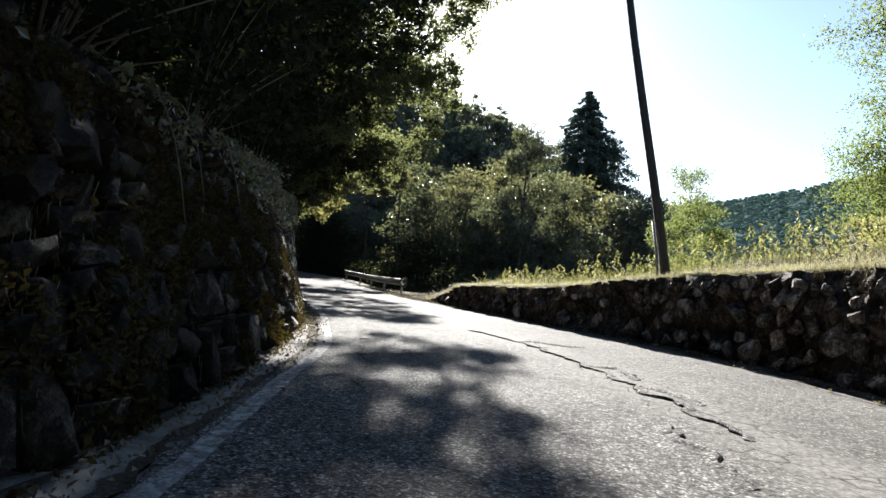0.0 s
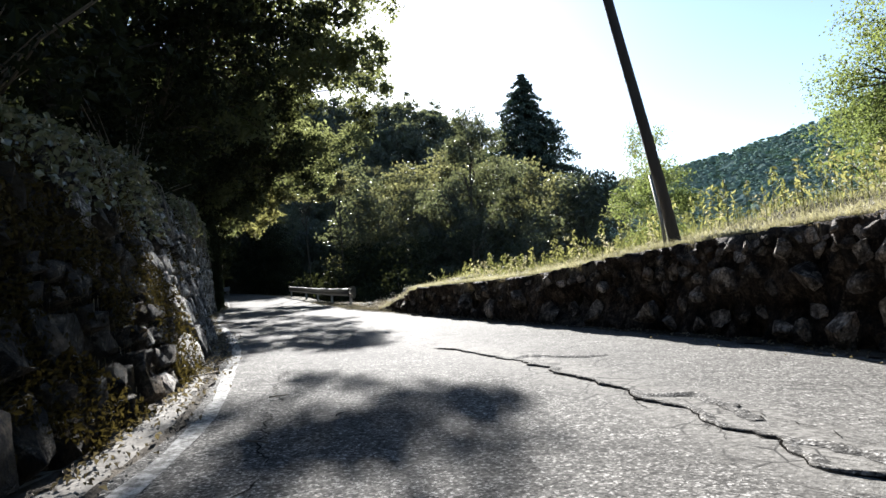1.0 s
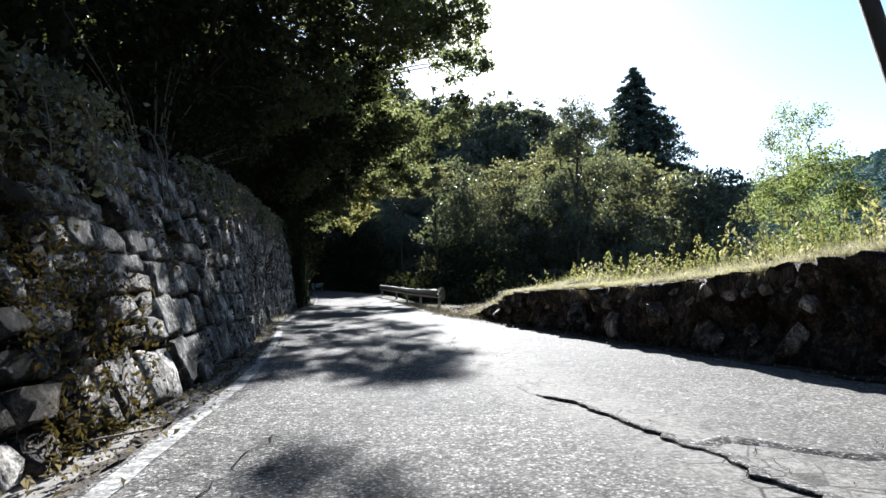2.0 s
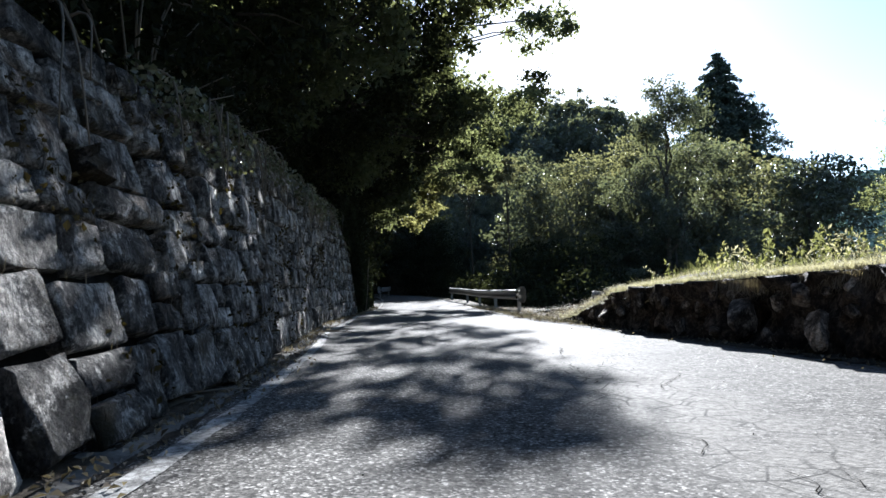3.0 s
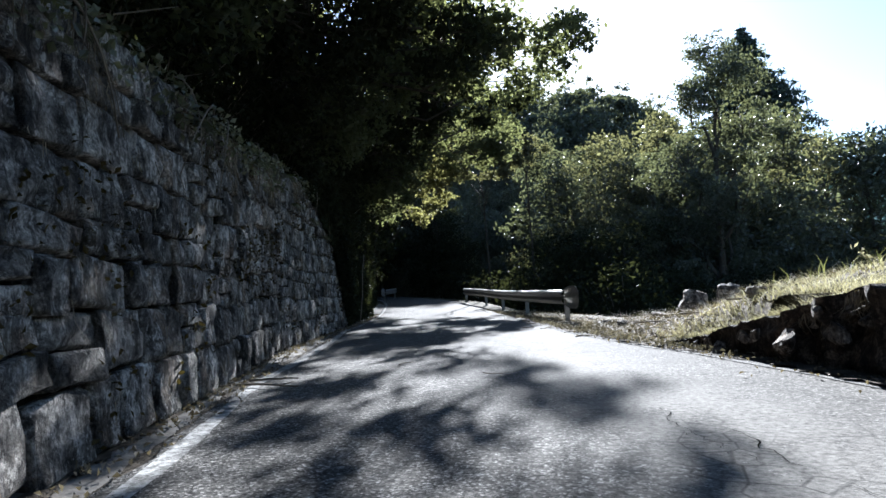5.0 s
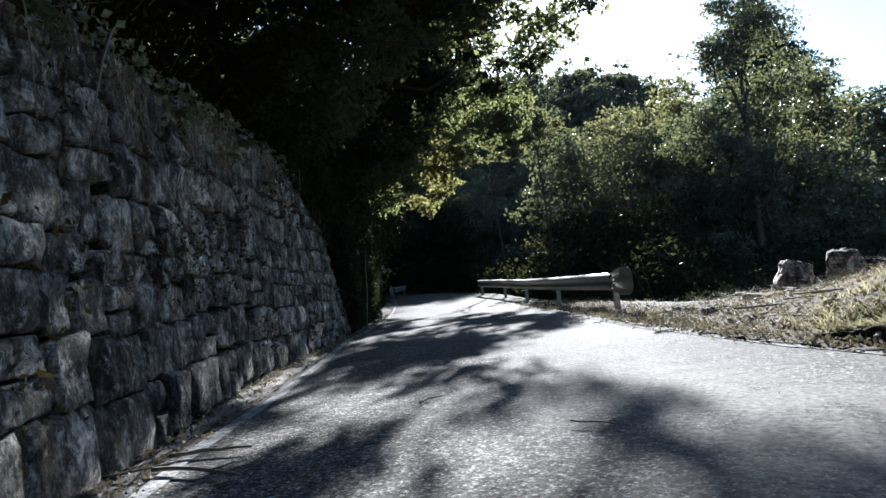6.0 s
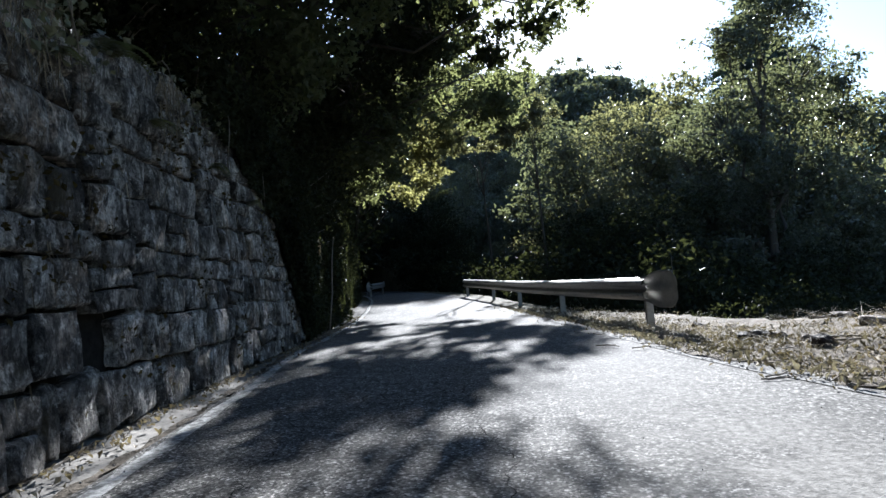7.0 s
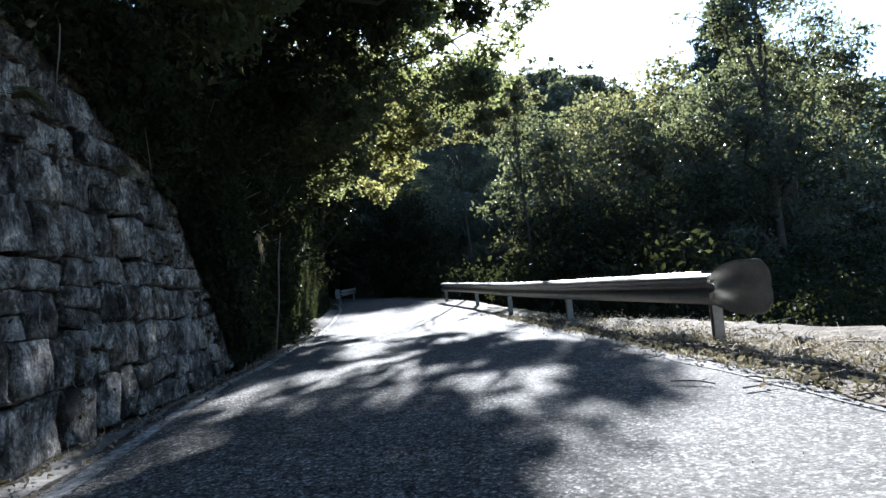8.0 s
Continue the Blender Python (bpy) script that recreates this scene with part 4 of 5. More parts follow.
def build_far_trees():
    """The woods ahead, beyond the bend."""
    a = tree("tree", "broadleaf tree in the sunlit woods beyond the bend", 3.0, 47.5, 9.5, [(0, 0, 6.0, 2.8, 2.8, 2.0), (1.9, 0.4, 4.4, 2.2, 2.2, 1.7), (-2.0, -0.3, 4.8, 2.2, 2.2, 1.7), (0.5, 0, 7.9, 1.8, 1.8, 1.4), (-0.6, -0.5, 2.4, 2.8, 2.6, 1.6), (1.2, 0.8, 8.9, 0.9, 0.9, 0.8)], 11200, 0.2, M_LEAF_FAR, 70, 0.14, group="woods ahead", spread=0.2, shell=0.2, per=20, broken=9)
    b = tree("tree", "yellowish locust tree in the woods beyond the bend", 0.2, 50.5, 10, [(0, 0, 6.6, 2.4, 2.4, 1.5), (1.8, 0.2, 5.0, 2.0, 1.9, 1.3), (-1.8, 0.4, 5.4, 1.9, 2.0, 1.3), (0.4, -0.2, 8.4, 1.6, 1.6, 1.1), (-0.6, 0.3, 9.5, 0.9, 0.9, 0.7), (0, 0, 3.2, 2.5, 2.5, 1.4)], 9400, 0.19, M_LEAF_PALE, 71, 0.12, M_BARK, group="woods ahead", spread=0.2, shell=0.2, per=20, broken=9)
    # Low trees coloured with the understory's shade, not a darker kind of leaf.
    c = tree("tree", "dark leafy tree low on the slope, understory shade in its colour", 6.0, 44.0, 7, [(0, 0, 3.6, 2.8, 2.8, 2.0), (1.8, 0, 2.2, 2.2, 2.2, 1.5), (-1.8, 0.2, 2.4, 2.2, 2.2, 1.6), (0.1, 0.1, 5.6, 1.8, 1.8, 1.2)], 17000, 0.155, M_LEAF_SHADED, 72, 0.13, group="woods ahead", spread=0.22, shell=0.2, broken=12)
    tall = tree("tree", "tall slender broadleaf tree in front of the dark fir", 5.5, 45.0, 16.5, [(0.74 * x, 0.74 * y, 0.79 * z, 0.78 * p, 0.78 * q, 0.76 * r) for x, y, z, p, q, r in [(0, 0, 17.0, 2.4, 2.4, 2.4), (-1.9, 0, 16.4, 1.4, 1.4, 1.0), (1.8, 0.3, 14.0, 2.6, 2.6, 2.4), (-1.8, 0.2, 12.0, 2.6, 2.6, 2.3), (0.8, 0, 9.0, 3.4, 3.4, 2.8), (-0.4, 0, 19.2, 1.1, 1.1, 1.2), (-1.2, 0, 5.5, 3.4, 3.4, 2.6), (3.8, 0, 12.0, 1.5, 1.5, 1.0), (-3.4, 0, 9.0, 1.8, 1.8, 1.3)]], 26000, 0.18, M_LEAF_FAR, 73, 0.24, group="woods ahead", spread=0.2, shell=0.2, twigs=200, per=20, base=-3.4, broken=8)
    plain = tree("tree", "tree in the woods high on the slope", 9.0, 92.0, 10, [(0, 0, 6.0, 2.8, 2.8, 2.0), (1.9, 0.4, 4.4, 2.2, 2.2, 1.7), (-2.0, -0.3, 4.8, 2.2, 2.2, 1.7), (0.5, 0, 7.9, 1.8, 1.8, 1.4), (-0.6, -0.5, 2.4, 2.8, 2.6, 1.6)], 3600, 0.42, M_LEAF_FAR, 75, 0.14, group="woods ahead", spread=0.24, shell=0.2, per=20, broken=9, base=drop_to(9.0, 92.0) - 0.4)
    rng = np.random.default_rng(9)
    for kind, x, y, size in [(c, -0.8, 45.5, 1.0), (c, -16.5, 61.0, 1.2), (c, -20.0, 65.5, 1.4), (c, -23.5, 68.0, 1.4), (c, 0.9, 43.0, 1.1), (c, 3.2, 48.0, 0.85), (c, 6.8, 47.0, 0.85), (b, -1.0, 53.0, 1.25), (b, 2.0, 54.0, 1.35), (b, 5.0, 55.5, 1.35), (a, 4.5, 66.0, 1.35), (a, 7.5, 69.0, 1.35), (a, 1.5, 67.5, 1.35), (c, -2.2, 50.5, 1.1), (a, 7.4, 55.5, 1.5), (a, 12.6, 57.5, 1.55), (b, 10.2, 53.0, 1.1), (a, 6.2, 50.5, 1.0), (c, 2.2, 42.0, 0.75), (c, -0.8, 44.8, 0.8), (c, 4.4, 40.0, 0.8), (c, 8.4, 41.0, 0.9), (a, 9.0, 47.5, 1.0), (b, -1.0, 53.0, 1.0), (c, -0.6, 50.5, 0.9), (b, 3.0, 55.0, 1.1),
                             (a, -6.5, 55.5, 0.55), (c, -6.4, 53.2, 0.5), (b, -9.8, 58.0, 0.6), (a, -13.2, 60.5, 1.1), (c, -11, 57.0, 1.0), (b, 6.0, 60.0, 1.15), (a, 0.5, 61.0, 1.15), (b, -4.0, 63.0, 0.75),
                             (a, -8.5, 67.0, 0.6), (b, 3.5, 70.0, 1.2), (a, -1.5, 74.0, 1.0), (a, 8.5, 76.0, 1.2), (b, -15, 68, 1.2), (a, 12.5, 66, 1.1), (c, 13.0, 48, 1.2), (a, 14.0, 54.5, 1.0), (c, 11.5, 43.5, 0.9), (c, 15.5, 41, 0.9),
                             (b, 17.0, 43.0, 1.0), (a, 19.5, 60, 1.1), (c, 21, 49, 1.2), (a, 24, 56, 1.0), (c, 28, 60, 1.1), (a, -18, 64, 1.2), (c, 16, 34, 0.6), (c, 20, 38, 0.7), (c, -9.2, 56.5, 0.8), (a, -12.5, 66.0, 1.3)]:
        spin(kind, x, y, rng.uniform(0, 360), size * rng.uniform(0.92, 1.08))
    say = "slender tree with a high airy crown past the guard rail"
    for x, y, lobes, seed in ((-3.6, 46.2, [(-1.0, -0.2, 7.4, 0.8), (0.4, -0.8, 7.7, 0.8), (1.0, 0.6, 8.3, 0.7), (-0.4, 1.0, 8.5, 0.8)], 76), (-6.2, 48.8, [(-1.0, -0.2, 7.5, 0.8), (0.2, -0.8, 7.3, 0.7), (1.0, 0.6, 8.3, 0.8), (-0.6, 1.2, 8.7, 0.8)], 77)):
        z = drop_to(x, y) - 0.1
        tree("tree", say, x, y, 9.0 - z, [(p, q, h - z, r, r, r * 0.8) for p, q, h, r in lobes], 3600, 0.17, M_LEAF_PALE, seed, 0.09, group="woods ahead", spread=0.12, shell=0.2, per=26, broken=5, base=z)
    for x in np.arange(-1.2, 19, 2.1):
        xx, yy = x + rng.uniform(-0.5, 0.5), 58.5 + rng.uniform(-2, 2)
        spin((a, b)[int(rng.integers(2))], xx, yy, rng.uniform(0, 360), (13.0 - drop_to(xx, yy)) / 9.8 * rng.uniform(0.85, 1.02), 0.3)
    for y, tall_as in ((68, 9.5), (76, 13), (86, 17)):
        for x in np.arange(-15, 8, 2.7):
            xx, yy = x + rng.uniform(-1, 1) - (y - 68) * 0.1, y + rng.uniform(-2.5, 2.5)
            spin((a, a, b)[int(rng.integers(3))], xx, yy, rng.uniform(0, 360), (tall_as - drop_to(xx, yy)) / 9.8 * rng.uniform(0.82, 1.0), 0.3)
    for y in (97, 113, 131, 150, 171):
        for turn in np.arange(-25, 11, 3.1):
            q = radians(turn + rng.uniform(-1.4, 1.4))
            yy = y + rng.uniform(-7, 7)
            xx = -2 + (yy - 15) * math.tan(q)
            spin(plain, xx, yy, rng.uniform(0, 360), float(np.clip(1.2 + (yy - 90) * 0.018, 1.2, 2.1)) * rng.uniform(0.85, 1.12), 0.6)
    fir(20.0, 93.0, -4.0, 35.5, 21.0, 3, "tall dark fir standing above the woods")
    tree("tree", "young slender tree with airy leaves beyond the verge", 10.2, 26.5, 7.6, [(0, 0, 5.6, 1.3, 1.3, 0.9), (0.9, 0, 4.4, 1.1, 1.1, 0.7), (-0.8, 0.2, 4.6, 1.0, 1.0, 0.7), (0.1, 0, 6.9, 0.8, 0.8, 0.6), (0, 0, 2.6, 1.5, 1.5, 1.0)], 9000, 0.1, M_LEAF_LIGHT, 80, 0.07, spread=0.15, shell=0.2, base=-0.9, broken=6)
    tree("tree", "broadleaf tree with light green leaves on the valley side", 12.7, 16.4, 10.5, [(-0.6, 0, 5.0, 2.2, 2.2, 2.1), (-1.5, -0.4, 7.4, 2.0, 2.0, 1.8), (0.8, 0.4, 8.6, 2.4, 2.4, 2.0), (-1.3, 0.2, 2.6, 1.6, 1.6, 1.3), (0.4, 0.8, 3.2, 2.2, 2.2, 1.7)], 36000, 0.085, M_LEAF_LIGHT, 81, 0.15, spread=0.17, shell=0.2, base=0.2, per=22, broken=7)
    tree("tree", "slender tree with airy crown on the valley side", 16.5, 41.5, 13, [(0, 0, 9.5, 1.8, 1.8, 1.3), (1.2, 0, 7.5, 1.6, 1.6, 1.1), (-1.2, 0.2, 7.8, 1.4, 1.4, 1.0), (0, 0, 11.6, 1.2, 1.2, 0.9), (0, 0, 5, 2.2, 2.2, 1.4)], 8000, 0.16, M_LEAF, 82, 0.11, spread=0.2, shell=0.2, base=-3.0, broken=7)


# ---- hill across the valley ----
def build_hill():
    """A wooded ridge that closes the view across the valley."""
    crest = smooth([(-60, 30), (-30, 45), (0, 52), (15, 58), (24, 66), (32, 79), (38, 92), (42, 108), (50, 138), (70, 150), (100, 150), (140, 90)])
    rows = []
    for a in np.linspace(-60, 140, 260):
        row = []
        for u in np.linspace(0, 1, 46):
            r = 190 + 260 * u
            z = -16 + (float(crest(a)) + 16) * (u ** 1.15) + 3.2 * noise.noise(Vector((a * 1.3, u * 26, 2))) + 2.4 * noise.noise(Vector((a * 3.1, u * 60, 8)))
            row.append((r * math.sin(radians(a)), r * math.cos(radians(a)), z))
        row.append((700 * math.sin(radians(a)), 700 * math.cos(radians(a)), -20))
        rows.append(row)
    # The ridge and its trees carry their haze in the colour.
    tagged(part("hill", grid_mesh("hill", rows), M_HILL_HAZY), "distant wooded ridge across the valley", "hill", kind="structure")
    rng = np.random.default_rng(31)
    n = 24000
    a, u = radians(1) * rng.uniform(2, 56, n), rng.uniform(0.0, 1.0, n)
    r = 190 + 260 * u
    z = -16 + (crest(np.degrees(a)) + 16) * u**1.15
    c = np.stack([r * np.sin(a), r * np.cos(a), z + 1.0], -1)
    bm = bmesh.new()
    bmesh.ops.create_icosphere(bm, subdivisions=1, radius=1.0)
    ball = np.array([v.co for v in bm.verts])
    tris = np.array([[v.index for v in f.verts] for f in bm.faces])
    bm.free()
    size = rng.uniform(0.7, 1.9, (n, 1, 1)) * rng.uniform(0.8, 1.25, (n, 1, 3)) * (1.1, 1.1, 0.5)
    v = c[:, None] + ball[None] * size * rng.uniform(0.82, 1.18, (n, len(ball), 1))
    f = tris[None] + (np.arange(n) * len(ball))[:, None, None]
    tagged(part("far_woods", raw_mesh("far_woods", v.reshape(-1, 3), f.reshape(-1, 3), True), M_HILL_HAZY), "distant trees covering the ridge", "woods", kind="stuff")


# ---- guard rail ----
W_SHAPE = [(-0.155, 0.0), (-0.135, 0.02), (-0.115, 0.065), (-0.055, 0.08), (-0.03, 0.02), (0.0, 0.008), (0.03, 0.02), (0.055, 0.08), (0.115, 0.065), (0.135, 0.02), (0.155, 0.0)]


def beam_mesh(name, points, inward, scale=None):
    """A steel rail beam swept along the points; inward says to which side it bulges."""
    rows = []
    for i, p in enumerate(points):
        a, b = Vector(points[max(i - 1, 0)]), Vector(points[min(i + 1, len(points) - 1)])
        d = (b - a).normalized()
        n = Vector((-d.y, d.x, 0)) * inward
        s = scale[i] if scale else (1, 1)
        front = [Vector(p) + n * w * s[1] + Vector((0, 0, h * s[0])) for h, w in W_SHAPE]
        back = [Vector(p) + n * (w * s[1] - 0.004) + Vector((0, 0, h * s[0])) for h, w in W_SHAPE[::-1]]
        rows.append([tuple(q) for q in front + back + front[:1]])
    return grid_mesh(name, rows)


def post_mesh(height):
    """A rolled steel channel post."""
    bm = bmesh.new()
    shape = [(-0.05, -0.03), (0.05, -0.03), (0.05, -0.024), (-0.044, -0.024), (-0.044, 0.024), (0.05, 0.024), (0.05, 0.03), (-0.05, 0.03)]
    low = [bm.verts.new((x, y, -0.3)) for x, y in shape]
    high = [bm.verts.new((x, y, height)) for x, y in shape]
    for k in range(8):
        bm.faces.new((low[k], low[(k + 1) % 8], high[(k + 1) % 8], high[k]))
    bm.faces.new(high)
    me = bpy.data.meshes.new("post")
    bm.to_mesh(me)
    bm.free()
    return me


def build_rail(label, spots, inward, flare):
    """A guard rail on posts; at its first post the beam ends in a flared fishtail."""
    rail = new("guard_rail")
    rail.location = (*spots[0], 0)
    tagged(rail, label, "guard rail")
    shift = Matrix.Translation(rail.location).inverted()
    heights = [float(rise(y)) for _, y in spots]
    me = post_mesh(0.6)
    me.materials.append(M_STEEL_DULL)
    ways = []
    for i, (x, y) in enumerate(spots):
        a, b = spots[max(i - 1, 0)], spots[min(i + 1, len(spots) - 1)]
        d = Vector((b[0] - a[0], b[1] - a[1], 0)).normalized()
        ways.append(d)
        ob = new("post", me)
        ob.parent = rail
        ob.matrix_local = shift @ pose(x, y, heights[i], 0, 0, math.degrees(math.atan2(d.y, d.x)) + 90)
    off = 0.07
    line = [Vector((x, y, heights[i] + 0.535)) + Vector((-ways[i].y, ways[i].x, 0)) * inward * off for i, (x, y) in enumerate(spots)]
    for i in range(len(line) - 1):
        lift = 0.006 if i % 2 else 0.0
        a, b = line[i] - ways[i] * 0.16, line[i + 1] + ways[i + 1] * 0.16
        n = Vector((-ways[i].y, ways[i].x, 0)) * inward * lift
        pts = [tuple(a.lerp(b, u) + n - rail.location) for u in np.linspace(0, 1, 5)]
        ob = part("beam", beam_mesh("beam", pts, inward), M_STEEL, rail)
        for u, dz in ((0.03, -0.085), (0.03, 0.085), (0.97, -0.085), (0.97, 0.085)):
                bm = bmesh.new()
                bmesh.ops.create_cone(bm, cap_ends=True, segments=8, radius1=0.016, radius2=0.012, depth=0.02, matrix=Matrix.Translation(Vector(pts[0]).lerp(Vector(pts[-1]), u) + Vector((-ways[i].y, ways[i].x, 0)) * inward * 0.075 + Vector((0, 0, dz))) @ Vector((-ways[i].y, ways[i].x, 0)).to_track_quat("Z", "Y").to_matrix().to_4x4())
                part("bolt", bm, M_STEEL_DULL, ob)
    if flare:
        d, n = ways[0], Vector((-ways[0].y, ways[0].x, 0)) * inward
        start = line[0] - rail.location + d * 0.06
        pts, sizes = [], []
        for u in np.linspace(0, 1, 18):
            pts.append(tuple(start - d * 0.86 * u - n * 0.12 * u**2.5 + n * 0.01))
            k = min(1, max(0.0, u - 0.15) / 0.5)
            grow = 1.02 + 0.5 * k * k * (3 - 2 * k)
            if u > 0.86:
                grow *= math.sqrt(max(0.3, 1 - ((u - 0.86) / 0.165) ** 2))
            sizes.append((grow, max(0.12, 1 - 1.0 * u**1.4)))
        part("fishtail_end", beam_mesh("fishtail_end", pts, inward, sizes), M_STEEL_DULL, rail, "flared rounded steel rail end")
    return rail


# ---- utility pole, boulders ----
def build_pole():
    thing = new("utility_pole")
    thing.location = (4.27, 11.84, 1.0)
    bm = bmesh.new()
    way = Vector((-0.128, 0.17, 1)).normalized()
    tube(bm, [way * h + Vector((0.015 * math.sin(h), 0, 0)) for h in (-0.6, 0, 1, 2, 3.5, 5, 7, 9)], [0.092, 0.09, 0.087, 0.084, 0.08, 0.076, 0.07, 0.064], 14)
    part("shaft", bm, M_POLE, thing)
    bm = bmesh.new()
    tube(bm, [(-0.16, -0.06, -0.4), Vector((-0.13, -0.05, 0)) + way * 0.6, Vector((-0.115, -0.03, 0)) + way * 1.25], [0.025, 0.025, 0.022], 8)
    part("cable_guard", bm, M_STEEL_DULL, thing, "grey conduit along the pole")
    tagged(thing, "dark leaning wooden utility pole in the verge grass", "utility pole")


def boulder(x, y, z, size, seed, label, material=None, tilt=0, name="boulder"):
    bm = bmesh.new()
    bmesh.ops.create_icosphere(bm, subdivisions=3, radius=0.5)
    for v in bm.verts:
        p = v.co.normalized()
        flat = 0.5 / max(abs(p.x), abs(p.y), abs(p.z), 0.62)
        k = 0.5 + 0.13 * noise.noise(p * 1.8 + Vector((seed * 7, 0, 0))) + 0.04 * noise.noise(p * 6 + Vector((0, seed, 0)))
        v.co = p * k * (0.45 + 0.55 * flat * 1.35)
        v.co = Vector((v.co.x * size[0], v.co.y * size[1], v.co.z * size[2]))
    ob = part(name, bm, material or M_STONE)
    ob.matrix_world = pose(x, y, z + size[2] * 0.42, tilt, tilt * 0.5, seed * 40)
    return tagged(ob, label, "boulder")


build_hill()
build_wall("wall_north", "tall grey limestone rubble retaining wall with moss and ivy", FOOT, TALL, -10, 29.0, LEANING, 1, M_STONE, (10.5, 17.3), (0.2, 0.46), (0.24, 0.58), 0.3, 11, 0.05, 0.05, 0.12, 0.05, 0.05, (9.6, M_STONE_OLD_SHADED))
build_rubble_bank()
build_rail("galvanised steel guard rail with a flared fishtail end", [(-1.66, 27.5), (-2.83, 31.7), (-4.0, 35.9), (-5.2, 40.1), (-6.75, 44.15)], 1, True)
build_rail("short galvanised guard rail at the wood's edge", [(-12.95, 50.4), (-13.45, 54.3), (-14.6, 58.1)], -1, True)
build_pole()
boulder(1.05, 25.0, 0.26, (0.44, 0.46, 0.5), 1, "squarish grey boulder on the rubble at the wall's end")
boulder(0.53, 25.25, 0.13, (0.62, 0.54, 0.54), 2, "pale angular boulder beside the road", tilt=18)
build_bank_trees()
build_far_trees()


# ---- grass, ivy, litter ----
def blades(name, label, category, spots, length, width, material, seed, lean=0.35):
    """Many thin bent blades, each rooted at a spot."""
    rng = np.random.default_rng(seed)
    p = np.asarray(spots, float)
    n = len(p)
    size = length * rng.uniform(0.45, 1.35, n)[:, None]
    a = rng.uniform(0, math.tau, n)
    side = np.stack([np.cos(a), np.sin(a), np.zeros(n)], -1) * width * rng.uniform(0.6, 1.4, n)[:, None]
    tip = np.stack([rng.normal(0, lean, n), rng.normal(0, lean, n), np.ones(n)], -1)
    mid = p + size * 0.55 * (tip * (0.6, 0.6, 1.0))
    end = p + size * tip * (1.25, 1.25, 0.92)
    v = np.stack([p - side, p + side, mid + side * 0.8, mid - side * 0.8, end], 1).reshape(-1, 3)
    k = np.arange(n)[:, None] * 5
    f = np.concatenate([k + (0, 1, 2), k + (0, 2, 3), k + (3, 2, 4)])
    return tagged(part(name, raw_mesh(name, v, f), material), label, category, kind="stuff")


def on_ground(x, y):
    x, y = np.asarray(x, float), np.asarray(y, float)
    wob = np.array([noise.noise(Vector((a * 0.35, b * 0.35, 0))) for a, b in zip(x, y)])
    away = np.where(x > EDGE(y), x - EDGE(y), FOOT(y) - x)
    return np.stack([x, y, ground_height(x, y) + wob * np.clip(away - 0.6, 0, 2) * 0.16 - 0.01], -1)


def verge_spots(n, rng, y0, y1, d0, d1, power=1.0):
    y = rng.uniform(y0, y1, n)
    return on_ground(EDGE(y) + d0 + (d1 - d0) * rng.random(n) ** power, y)


def weed(name, label, height, leaves, seed, material):
    """A tall weed: a stalk with side leaves."""
    rng = np.random.default_rng(seed)
    thing = new(name)
    bm = bmesh.new()
    sway = rng.normal(0, 0.08, 2)
    line = [(sway[0] * u * u, sway[1] * u * u, height * u) for u in (0, 0.35, 0.7, 1)]
    tube(bm, line, [0.006, 0.005, 0.004, 0.002], 4)
    part("stalk", bm, M_WEED, thing)
    u = rng.uniform(0.2, 1.02, leaves)
    c = np.stack([sway[0] * u * u, sway[1] * u * u, height * u], -1) + rng.normal(size=(leaves, 3)) * (0.07, 0.07, 0.02) * (1.25 - u)[:, None]
    v, f = leaf_arrays(c, 0.085, rng, 0.7, 0.4)
    part("foliage", raw_mesh("foliage", v, f), material, thing)
    return tagged(thing, label, "weed", "weeds on the verge")


